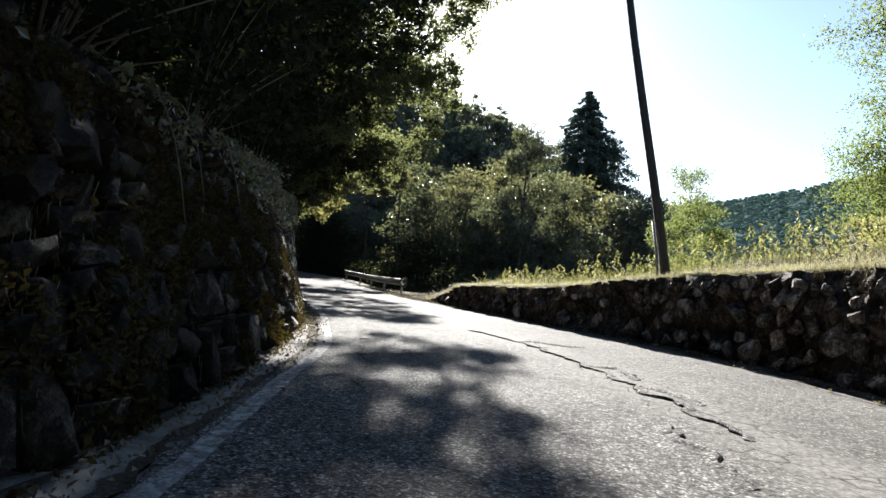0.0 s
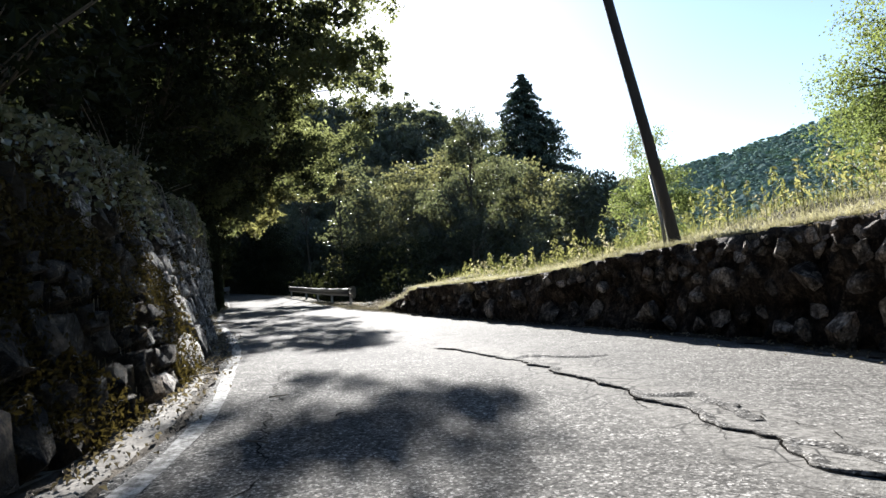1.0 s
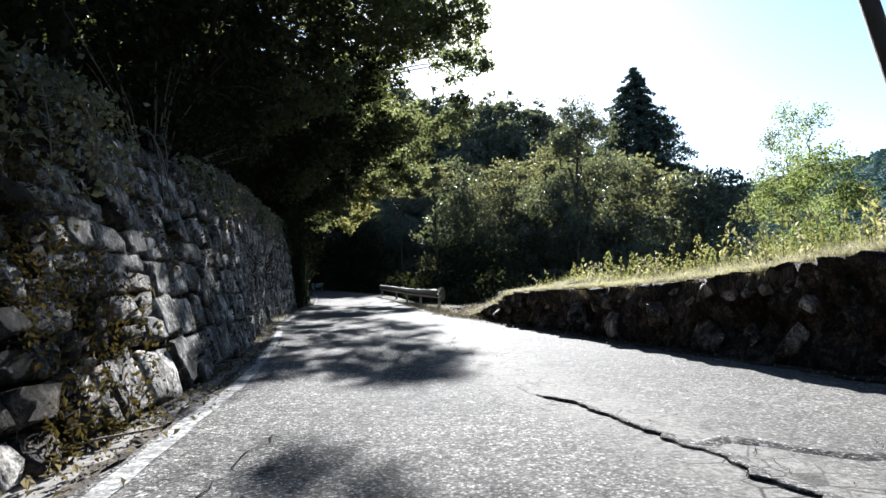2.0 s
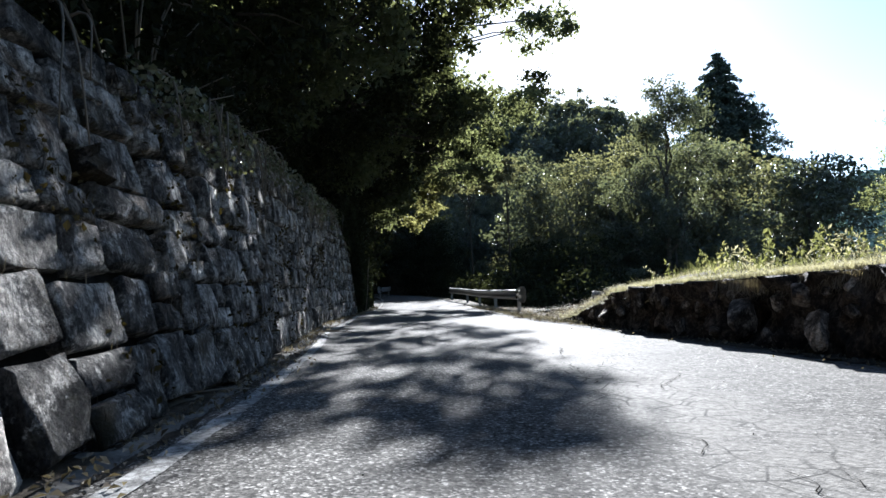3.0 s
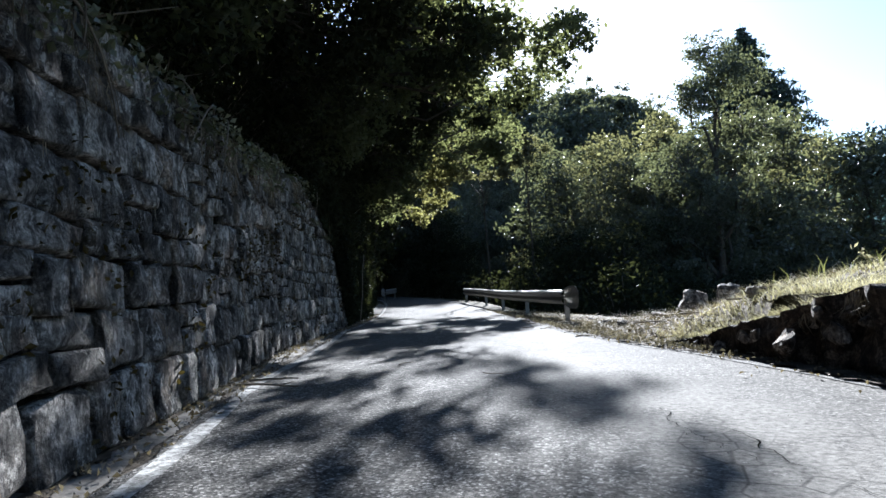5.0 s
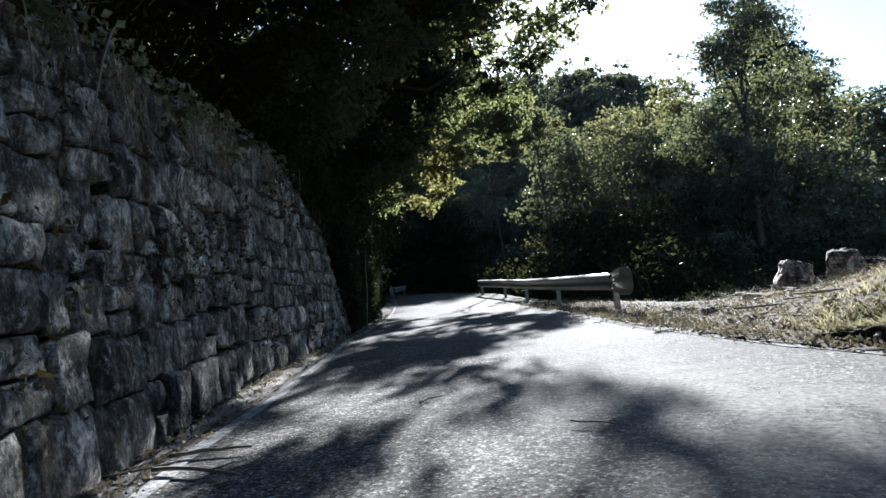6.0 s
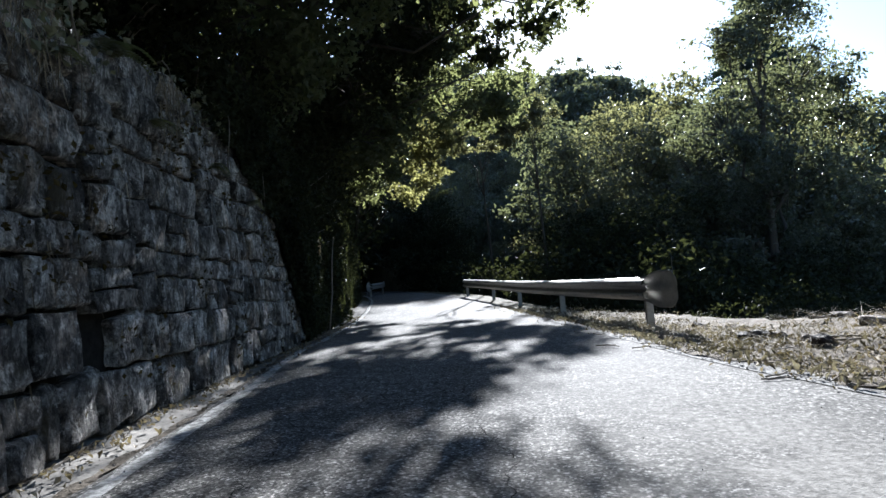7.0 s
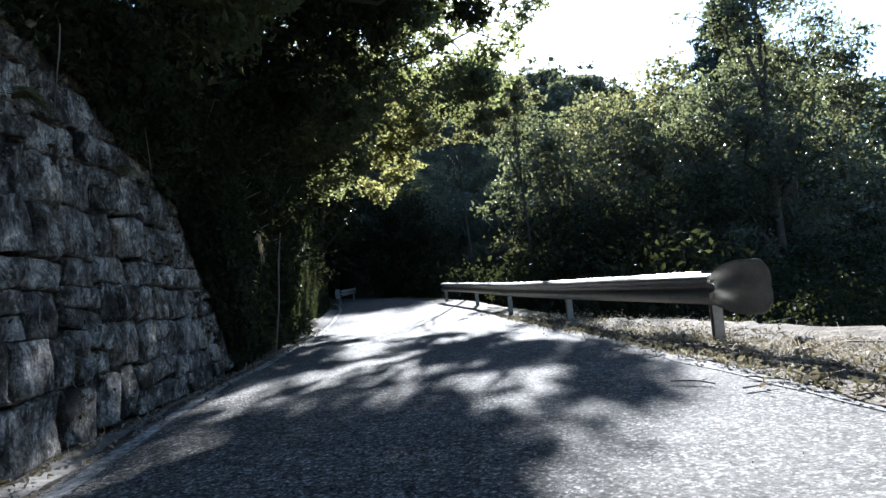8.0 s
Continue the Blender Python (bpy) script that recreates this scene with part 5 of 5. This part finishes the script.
def build_verge():
    rng = np.random.default_rng(14)
    blades("dry_grass", "pale dry mown grass on the verge", "grass", verge_spots(24000, rng, 2, 22.5, 0.12, 4.5, 1.3), 0.13, 0.004, M_STRAW, 1, 0.6)
    blades("tall_grass", "taller yellow-green grass at the back of the verge", "grass", verge_spots(8000, rng, 3, 22.5, 1.6, 7.0, 0.8), 0.3, 0.005, M_WEED, 2, 0.3)
    blades("hanging_grass", "dry grass hanging over the low wall's top", "grass", verge_spots(6000, rng, 2, 22, -0.02, 0.35), 0.12, 0.004, M_STRAW, 3, 1.2)
    blades("lip_grass", "short pale straw along the bank's upper lip", "grass", verge_spots(9000, rng, 2, 22, 0.0, 0.7, 1.4), 0.1, 0.004, M_STRAW, 4, 0.9)
    y = rng.uniform(1.5, 22, 26000)
    t = LOW(y) * np.clip((21.9 - y) / 2.6, 0, 1) + 0.02
    u = rng.random(len(y)) ** 1.3
    edge = np.stack([EDGE(y) + 0.1 + 0.16 * t + 0.42 * u, y, rise(y) + t + 0.01 + 0.02 * u], -1)
    blades("turf_edge", "short dry turf on the bank's edge", "grass", edge, 0.085, 0.004, M_STRAW, 7, 0.8)
    y = rng.uniform(2, 21.5, 5000)
    y = y[np.array([noise.noise(Vector((q * 1.3, 2, 6))) for q in y]) > -0.12]
    lip = np.stack([EDGE(y) - 0.03 + 0.16 * LOW(y), y, rise(y) + LOW(y) * np.clip((21.9 - y) / 2.6, 0, 1) + 0.01], -1)
    blades("hanging_roots", "dry roots and straw hanging from the bank's lip", "roots", lip, -0.2, 0.0035, M_LITTER, 5, 0.3)
    kinds = [weed("weed", "tall leafy weed with yellowing leaves", h, n, i, m) for i, (h, n, m) in enumerate([(0.6, 24, M_WEED), (0.45, 20, M_WEED), (0.7, 26, M_LEAF_YELLOW), (0.4, 22, M_STRAW)])]
    for i, k in enumerate(kinds):
        k.location = on_ground([3.6 + i * 0.5 + 1.3], [14.0 - i * 0.4])[0]
    for _ in range(320):
        y = rng.uniform(3, 21)
        d = 1.0 + 3.8 * rng.random() ** 0.9
        p = on_ground([float(EDGE(y)) + d], [y])[0]
        copy_thing(kinds[int(rng.integers(4))], pose(*p, 0, 0, rng.uniform(0, 360)) @ Matrix.Scale(rng.uniform(0.6, 1.25), 4))
    bush = shrub("shrub", "light green bush at the edge of the verge", 9.0, 12.5, [(0, 0, 0.5, 0.8, 0.8, 0.5), (0.4, 0.2, 1.0, 0.6, 0.6, 0.5), (-0.5, 0, 0.8, 0.6, 0.6, 0.5)], 1500, 0.12, M_LEAF_YELLOW, 92, "bushes at the verge")
    for x, y, k in [(7.5, 17, 1.0), (8.8, 20, 1.3), (6.2, 21.5, 1.2), (10.5, 15, 1.1), (9.8, 10, 0.8), (7.0, 25, 1.5), (9.5, 23.5, 1.6)]:
        spin(bush, x, y, rng.uniform(0, 360), k, 0.1)
    # Bushes in the shaded leaf colour, filling the black shade behind the rail.
    dark = shrub("shrub", "dark leafy bush behind the guard rail, shade put in its colour", 1.2, 33.0, [(0, 0, 0.8, 1.3, 1.3, 0.9), (0.8, 0.4, 1.5, 1.0, 1.0, 0.8), (-0.8, 0, 1.3, 1.0, 1.0, 0.8)], 5200, 0.095, M_LEAF_SHADED, 93, "bushes behind the rail")
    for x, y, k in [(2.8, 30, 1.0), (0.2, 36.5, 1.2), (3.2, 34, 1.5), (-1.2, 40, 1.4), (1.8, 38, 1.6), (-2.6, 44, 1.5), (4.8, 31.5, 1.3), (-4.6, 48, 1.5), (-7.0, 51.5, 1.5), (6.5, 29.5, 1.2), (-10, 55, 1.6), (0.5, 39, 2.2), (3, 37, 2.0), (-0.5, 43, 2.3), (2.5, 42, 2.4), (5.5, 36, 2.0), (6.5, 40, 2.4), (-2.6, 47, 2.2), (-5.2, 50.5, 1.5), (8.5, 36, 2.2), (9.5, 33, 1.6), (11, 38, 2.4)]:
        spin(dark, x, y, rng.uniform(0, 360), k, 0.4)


def build_ivy():
    """Ivy over the tall wall's top and hanging weeds on its face."""
    rng = np.random.default_rng(23)
    pts = []
    for y in np.arange(-4, 30, 0.22):
        top = float(TALL(y))
        thick = max(0.0, noise.noise(Vector((y * 0.45, 3, 0))) + 0.35)
        thick *= 1.7 if 8 < y < 15 else 0.9
        n = int(120 * thick)
        m, spot, nn = wall_frame(FOOT, y, 0, LEANING, 1)
        tilt = float(LEANING(y))
        nn = np.array((nn.x, nn.y, 0))
        down = rng.random(n) ** 1.5 * (0.2 + 0.55 * thick)
        h = top + 0.10 - down
        base = np.array([float(FOOT(y)), y, 0])
        p = base + nn * (-tilt * h + 0.03 + rng.random(n) * 0.07 * (1 + 1.6 * thick))[:, None] + np.stack([np.zeros(n), rng.normal(0, 0.14, n), h], -1)
        back = rng.random(n) < 0.3
        p[back] -= nn * (rng.random(back.sum()) * 0.7)[:, None]
        p[back, 2] = top + rng.random(back.sum()) * 0.16
        pts.append(p)
    v, f = leaf_arrays(np.concatenate(pts), 0.062, rng, 0.6, 0.75)
    tagged(part("ivy", raw_mesh("ivy", v, f), M_IVY), "small-leaved ivy draped over the wall's top", "ivy", kind="stuff")
    bm = bmesh.new()
    for y in np.r_[rng.uniform(8.5, 16, 26), rng.uniform(0, 26, 26)]:
        top, tilt, long, way = float(TALL(y)), float(LEANING(y)), rng.uniform(0.35, 1.0), rng.normal(0, 0.45)
        line = []
        for u in np.linspace(0, 1, 7):
            h = top + 0.12 - long * u ** 1.6 + 0.12 * math.sin(u * 3.1)
            q = y + way * u + 0.05 * math.sin(5 * u + y)
            line.append((float(FOOT(q)) - tilt * h + 0.05 + 0.12 * math.sin(u * 2.6), q, float(rise(q)) + h))
        tube(bm, line, list(np.linspace(0.011, 0.004, 7) * rng.uniform(0.6, 1.3)), 5)
    tagged(part("ivy_stems", bm, M_TWIG), "bare pale ivy stems hanging down the wall", "ivy stems", kind="stuff")
    n = 5200
    y = np.where(rng.random(n) < 0.5, rng.uniform(-1, 10, n), rng.uniform(-3, 28.5, n))
    keep = np.array([noise.noise(Vector((a * 0.8, 9, b * 2))) > -0.05 for a, b in zip(y, rng.random(n))])
    y = y[keep]
    h = rng.random(len(y)) ** 0.8 * (TALL(y) - 0.1) + 0.05
    x = FOOT(y) - LEANING(y) * h + 0.03
    blades("wall_grass", "dry grass tufts growing from the wall's joints", "grass", np.stack([x, y, h], -1), -0.17, 0.003, M_LITTER, 6, 0.22)
    y = rng.uniform(15, 31, 5000)
    y = y[np.array([noise.noise(Vector((a * 1.5, 2, 2))) for a in y]) > 0.05]
    h = TALL(y) - 0.45 * rng.random(len(y)) ** 1.6 + 0.03
    blades("hanging_straw", "long dry grass hanging from the tall wall's top", "grass", np.stack([FOOT(y) - LEANING(y) * h + 0.06, y, rise(y) + h], -1), -0.2, 0.003, M_LITTER, 16, 0.3)
    h2 = rng.random(7000) ** 0.7
    y2 = rng.uniform(3, 28.5, 7000)
    c = np.array([noise.noise(Vector((a * 1.1, 4, b * 3.0))) for a, b in zip(y2, h2)])
    y2, h2 = y2[c > 0.12], (h2 * TALL(y2))[c > 0.12]
    v, f = leaf_arrays(np.stack([FOOT(y2) - LEANING(y2) * h2 + 0.05, y2, h2], -1), 0.05, rng, 0.4, 0.6)
    n = 52000
    y3, h3 = 10.5 - 13.5 * rng.random(n) ** 0.7, rng.random(n)
    c = np.array([noise.noise(Vector((a * 0.9, 7, b * 2.6))) for a, b in zip(y3, h3)])
    ok = c > 0.02 - 0.16 * rng.random(n)
    y3, h3 = y3[ok], (h3 * TALL(y3))[ok]
    v2, f2 = leaf_arrays(np.stack([FOOT(y3) - LEANING(y3) * h3 + 0.05 + 0.05 * rng.random(len(y3)), y3, h3], -1), 0.045, rng, 0.4, 0.5)
    tagged(part("wall_moss", raw_mesh("wall_moss", v2, f2), M_MOSS), "brown mossy growth on the old part of the wall", "moss", kind="stuff")
    tagged(part("wall_weeds", raw_mesh("wall_weeds", v, f), M_MOSS), "small weeds and moss tufts on the wall face", "weeds", kind="stuff")


def build_overgrowth():
    """Dark creepers that swallow the end of the tall wall, and the thicket on the bank past it."""
    rng = np.random.default_rng(29)
    n = 26000
    y = 24.4 + 4.8 * rng.random(n) ** 0.6
    low = np.interp(y, [24.4, 26, 27, 27.8, 28.5, 30], [2.75, 2.35, 1.9, 1.2, 0.1, 0.0]) + 0.3 * np.array([noise.noise(Vector((q * 1.6, 4, 1))) for q in y])
    top = TALL(y) + 0.5
    h = np.maximum(low, 0.02) + (top - np.maximum(low, 0.02)) * rng.random(n)
    out = 0.06 + 0.28 * rng.random(n) * np.clip((h - low) / 0.5, 0.2, 1)
    creeper = np.stack([FOOT(y) - LEANING(y) * h + out, y, rise(y) + h], -1)
    # The creepers' leaf colour includes the shade at the wall's end.
    v, f = leaf_arrays(creeper[h > low], 0.085, rng, 0.5, 0.6)
    tagged(part("creepers", raw_mesh("creepers", v, f), M_LEAF_SHADED), "dark creepers over the tall wall's end, shade put in their colour", "creepers", kind="stuff")
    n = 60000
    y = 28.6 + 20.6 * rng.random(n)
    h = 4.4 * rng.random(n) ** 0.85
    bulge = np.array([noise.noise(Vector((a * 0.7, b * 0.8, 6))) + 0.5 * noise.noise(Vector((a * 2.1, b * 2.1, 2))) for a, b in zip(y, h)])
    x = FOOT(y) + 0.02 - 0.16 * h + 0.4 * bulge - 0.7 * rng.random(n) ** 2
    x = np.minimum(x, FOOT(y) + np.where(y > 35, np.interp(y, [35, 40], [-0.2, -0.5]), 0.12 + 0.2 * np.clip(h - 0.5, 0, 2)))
    # The thicket's blackness is shade set in its leaf colour.
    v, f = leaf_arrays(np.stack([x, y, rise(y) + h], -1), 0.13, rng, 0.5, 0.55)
    tagged(part("thicket", raw_mesh("thicket", v, f), M_LEAF_SHADED), "dense dark thicket past the wall, shade put in its colour", "thicket", kind="stuff")


def stick(x, y, z, length, turn, bend, radius, label, seed):
    rng = np.random.default_rng(seed)
    bm = bmesh.new()
    n = 6
    pts = [((u - 0.5) * length, bend * length * math.sin(u * 3.1) + rng.normal(0, 0.012 * length), radius + 0.02 * length * rng.random()) for u in np.linspace(0, 1, n)]
    tube(bm, pts, [radius * (1 - 0.6 * k / n) for k in range(n)], 6)
    p = pts[3]
    tube(bm, [p, (p[0] + 0.12 * length, p[1] + 0.16 * length, p[2] + 0.03 * length)], [radius * 0.6, radius * 0.25], 5)
    ob = part("stick", bm, M_TWIG)
    ob.matrix_world = pose(x, y, z, 0, 0, turn)
    return tagged(ob, label, "stick", "sticks on the road")


def fern(y, h, size, seed):
    """A fern rooted in the tall wall's face."""
    rng = np.random.default_rng(seed)
    thing = new("fern")
    base = Vector((float(FOOT(y) - LEANING(y) * h) + 0.02, y, float(rise(y)) + h))
    thing.location = base
    for k in range(7):
        a = rng.uniform(-1.3, 1.3)
        long = size * rng.uniform(0.7, 1.2)
        way = np.array([math.cos(a), math.sin(a), 0])
        u = np.repeat(np.linspace(0.1, 1, 16), 2)
        side = np.tile([-1.0, 1.0], 16)
        spine = way * (u * long * 0.8)[:, None] + np.stack([0 * u, 0 * u, long * (0.75 * u - 0.95 * u * u)], -1)
        across = np.array([-way[1], way[0], 0]) * (side * 0.1 * long * (1.1 - u) + side * 0.01)[:, None]
        p, q = spine, spine + across * 2 + (0, 0, -0.012)
        w = way * 0.022 * long / 0.3
        v = np.stack([p - w * 0.5, p + w * 0.5, q + w * 0.2], 1).reshape(-1, 3)
        part("frond", raw_mesh("frond", v, np.arange(len(v)).reshape(-1, 3)), M_WEED if k % 3 == 0 else M_IVY, thing)
    tagged(thing, "green fern with arching fronds growing from the wall", "fern", "ferns on the wall")


def stake(x, y, z, top, radius, label):
    """A thin pale broken stem standing at the wall."""
    bm = bmesh.new()
    a, b = Vector((x, y, z)), Vector(top)
    tube(bm, [a, a * 0.6 + b * 0.4 + Vector((0.02, 0, 0)), a * 0.25 + b * 0.75 - Vector((0.015, 0, 0)), b], [radius, radius * 0.9, radius * 0.8, radius * 0.35], 7)
    tagged(part("broken_stem", bm, M_TWIG), label, "stem", "broken stems at the wall")


def build_litter():
    rng = np.random.default_rng(33)
    # gravel and leaf litter along both edges
    y = rng.uniform(-2, 36, 3400)
    d = np.abs(rng.normal(0, 0.2, 3400))
    x = np.where(rng.random(3400) < 0.6, FOOT(y) + 0.04 + d * 0.8, EDGE(y) - d * 1.3)
    z = rise(y) + 0.012
    v, f = leaf_arrays(np.stack([x, y, z + 0.01], -1), 0.042, rng, 3.0, 0.6, 0.25)
    tagged(part("leaf_litter", raw_mesh("leaf_litter", v, f), M_LITTER), "dry brown leaves along the road's edges", "leaves", kind="stuff")
    n = 4200
    y = rng.uniform(-2, 34, n)
    x = np.where(rng.random(n) < 0.6, FOOT(y) + 0.05 + np.abs(rng.normal(0, 0.16, n)), EDGE(y) - np.abs(rng.normal(0.05, 0.2, n)))
    band = rng.random(n) < 0.3
    x = np.where(band & (y < 20), LINE(y) - 0.13 + rng.normal(0, 0.05, n), x)
    on = rng.random(n) < 0.2
    x = np.where(on, FOOT(y) + rng.random(n) * (EDGE(y) - FOOT(y)), x)
    r = rng.uniform(0.003, 0.009, n) * np.where(on, 0.6, 1.0)
    oct_v = np.array([(1, 0, 0), (0, 1, 0), (-1, 0, 0), (0, -1, 0), (0, 0, 0.8), (0, 0, -0.8)])
    oct_f = np.array([(0, 1, 4), (1, 2, 4), (2, 3, 4), (3, 0, 4), (1, 0, 5), (2, 1, 5), (3, 2, 5), (0, 3, 5)])
    p = np.stack([x, y, rise(y) + 0.012 + r * 0.4], -1)
    v = (p[:, None] + oct_v[None] * (r[:, None] * rng.uniform(0.7, 1.4, (n, 3)))[:, None]).reshape(-1, 3)
    f = (oct_f[None] + (np.arange(n) * 6)[:, None, None]).reshape(-1, 3)
    tagged(part("gravel", raw_mesh("gravel", v, f), M_CONCRETE), "loose gravel and grit along the road", "gravel", kind="stuff")
    # dusty ground of the shoulder, with chips, bark and leaves on it
    rows = []
    for y in np.arange(20.6, 32, 0.22):
        d = np.r_[-0.22 + 0.22 * noise.noise(Vector((y * 1.4, 3, 3))) + rng.uniform(-0.09, 0.09), np.linspace(0.05, 1, 12) * (2.5 + rng.uniform(-0.25, 0.25)) * min(1.0, 0.2 + (33 - y) / 9)]
        p = on_ground(EDGE(y) + d, np.full(len(d), y))
        p[:, 2] = np.maximum(p[:, 2], rise(y) - 0.004) + 0.03 + np.array([0.03 * noise.noise(Vector((a * 4, y * 4, 0))) for a in p[:, 0]])
        p[0, 2] = rise(y) + 0.004
        p[1, 2] = max(p[1, 2], rise(y) + 0.022)
        p[-1, 2] -= 0.1
        rows.append(p)
    tagged(part("shoulder", grid_mesh("shoulder", rows), M_DUST), "dusty pale soil of the road's shoulder", "ground", kind="structure")
    m = 4600
    y = 20.8 + 13 * rng.random(m) ** 1.3
    y = y + 0.5 * np.round(rng.normal(0, 0.7, m))
    spots = on_ground(EDGE(y) - 0.35 + np.abs(rng.normal(0.35, 0.55, m)), y)
    spots[:, 2] = np.maximum(spots[:, 2], rise(y)) + 0.035 + 0.02 * rng.random(m)
    v, f = leaf_arrays(spots, 0.035 * rng.uniform(0.4, 2.2, m), rng, 1.5, 0.4, 0.3)
    tagged(part("bark_chips", raw_mesh("bark_chips", v, f), M_CHIPS), "bark chips and dead leaves strewn over the shoulder", "litter", kind="stuff")
    # a heap of soil, stalks and rubble at the low wall's end
    m = 5200
    y = rng.uniform(21.5, 30.5, m)
    spots = on_ground(EDGE(y) + 0.05 + 2.4 * rng.random(m) ** 1.4, y)
    blades("cut_stalks", "dry cut stalks and straw on the shoulder", "straw", spots, 0.12, 0.004, M_LITTER, 9, 1.6)
    y = rng.uniform(21, 34, 1100)
    spots = on_ground(EDGE(y) + 0.02 + 2.2 * rng.random(1100) ** 1.3, y) + (0, 0, 0.03)
    v, f = leaf_arrays(spots, 0.06, rng, 1.5, 0.6, 0.25)
    tagged(part("shoulder_leaves", raw_mesh("shoulder_leaves", v, f), M_LITTER), "dead leaves on the road's shoulder", "leaves", kind="stuff")
    for i in range(26):
        yy = rng.uniform(21.5, 27)
        q = on_ground([float(EDGE(yy)) + rng.uniform(0.1, 1.9)], [yy])[0]
        k = rng.uniform(0.08, 0.22)
        boulder(q[0], q[1], q[2] - k * 0.15, (k * rng.uniform(0.9, 1.5), k, k * rng.uniform(0.6, 0.9)), 10 + i, "small brown rubble stone in the heap", M_BROWN, rng.uniform(-20, 20), "rubble_stone")
    for i in range(16):
        yy = rng.uniform(22.5, 28.5)
        stick(float(EDGE(yy)) - rng.uniform(-0.1, 0.55), yy, float(rise(yy)) + 0.014, rng.uniform(0.12, 0.4), rng.uniform(-70, 70), rng.uniform(-0.2, 0.2), 0.007, "short dead twig at the road's edge", 50 + i)
    for i in range(46):
        yy = rng.uniform(21.2, 28.5)
        q = on_ground([float(EDGE(yy)) + rng.uniform(0.1, 2.2)], [yy])[0]
        stick(q[0], q[1], q[2] + 0.03, rng.uniform(0.25, 0.8), rng.uniform(-80, 80), rng.uniform(-0.2, 0.2), rng.uniform(0.006, 0.014), "dead brown branch on the cut soil of the shoulder", 90 + i)
    for i, (x, y, length, turn, bend, radius, say) in enumerate([
        (-2.62, 12.6, 0.75, 62, 0.12, 0.012, "long thin crooked stick at the wall's foot"), (-1.75, 9.2, 0.8, 75, 0.15, 0.013, "pale crooked stick in the gutter"),
        (-4.27, 19.3, 0.45, 13, 0.06, 0.014, "dark broken branch at the gutter"), (-4.1, 18.9, 0.63, -15, 0.1, 0.013, "dark broken branch at the gutter"), (-4.62, 19.0, 0.55, 28, -0.1, 0.01, "thin dead twig at the gutter"),
        (-4.85, 19.2, 0.6, 84, 0.1, 0.01, "thin dead twig at the gutter"), (-3.28, 20.39, 0.22, 60, 0.2, 0.008, "short pale twig on the asphalt"), (-2.18, 19.43, 0.32, -28, 0.03, 0.005, "straight dark stick on the asphalt"),
        (-1.75, 27.0, 0.4, 20, 0.1, 0.01, "short stick at the road's edge"), (-2.35, 25.6, 0.3, -40, 0.12, 0.008, "thin stick on the asphalt"),
        (-0.26, 24.5, 1.1, 90, 0.05, 0.022, "pale peeled branch lying on the shoulder"),
        (-0.75, 8.0, 0.14, 20, 0.1, 0.007, "small dark twig on the asphalt"), (-0.6, 6.6, 0.16, -30, 0.1, 0.007, "small dark twig on the asphalt"), (-0.2, 7.2, 0.12, 60, 0.2, 0.007, "small dark twig on the asphalt")]):
        stick(x, y, float(rise(y)) + 0.014, length, turn, bend, radius, say, i)


build_verge()
build_ivy()
build_overgrowth()
build_litter()
for y, h, size, seed in [(22.6, 2.62, 0.4, 1), (23.3, 2.3, 0.3, 2), (21.9, 2.35, 0.28, 3), (24.6, 2.2, 0.3, 4), (20.6, 2.4, 0.3, 5), (18.6, 2.3, 0.35, 6), (13.4, 2.1, 0.28, 7), (26.0, 2.0, 0.3, 8), (16.2, 2.3, 0.3, 9)]:
    fern(y, h, size, seed)
stake(-7.38, 28.4, float(rise(28.4)) - 0.02, (-7.48, 28.75, 1.24), 0.022, "pale broken stem standing at the wall's foot")
stake(-7.5, 30.7, float(rise(30.7)) - 0.02, (-7.59, 31.5, 2.0), 0.016, "thin pale stem leaning on the bank")
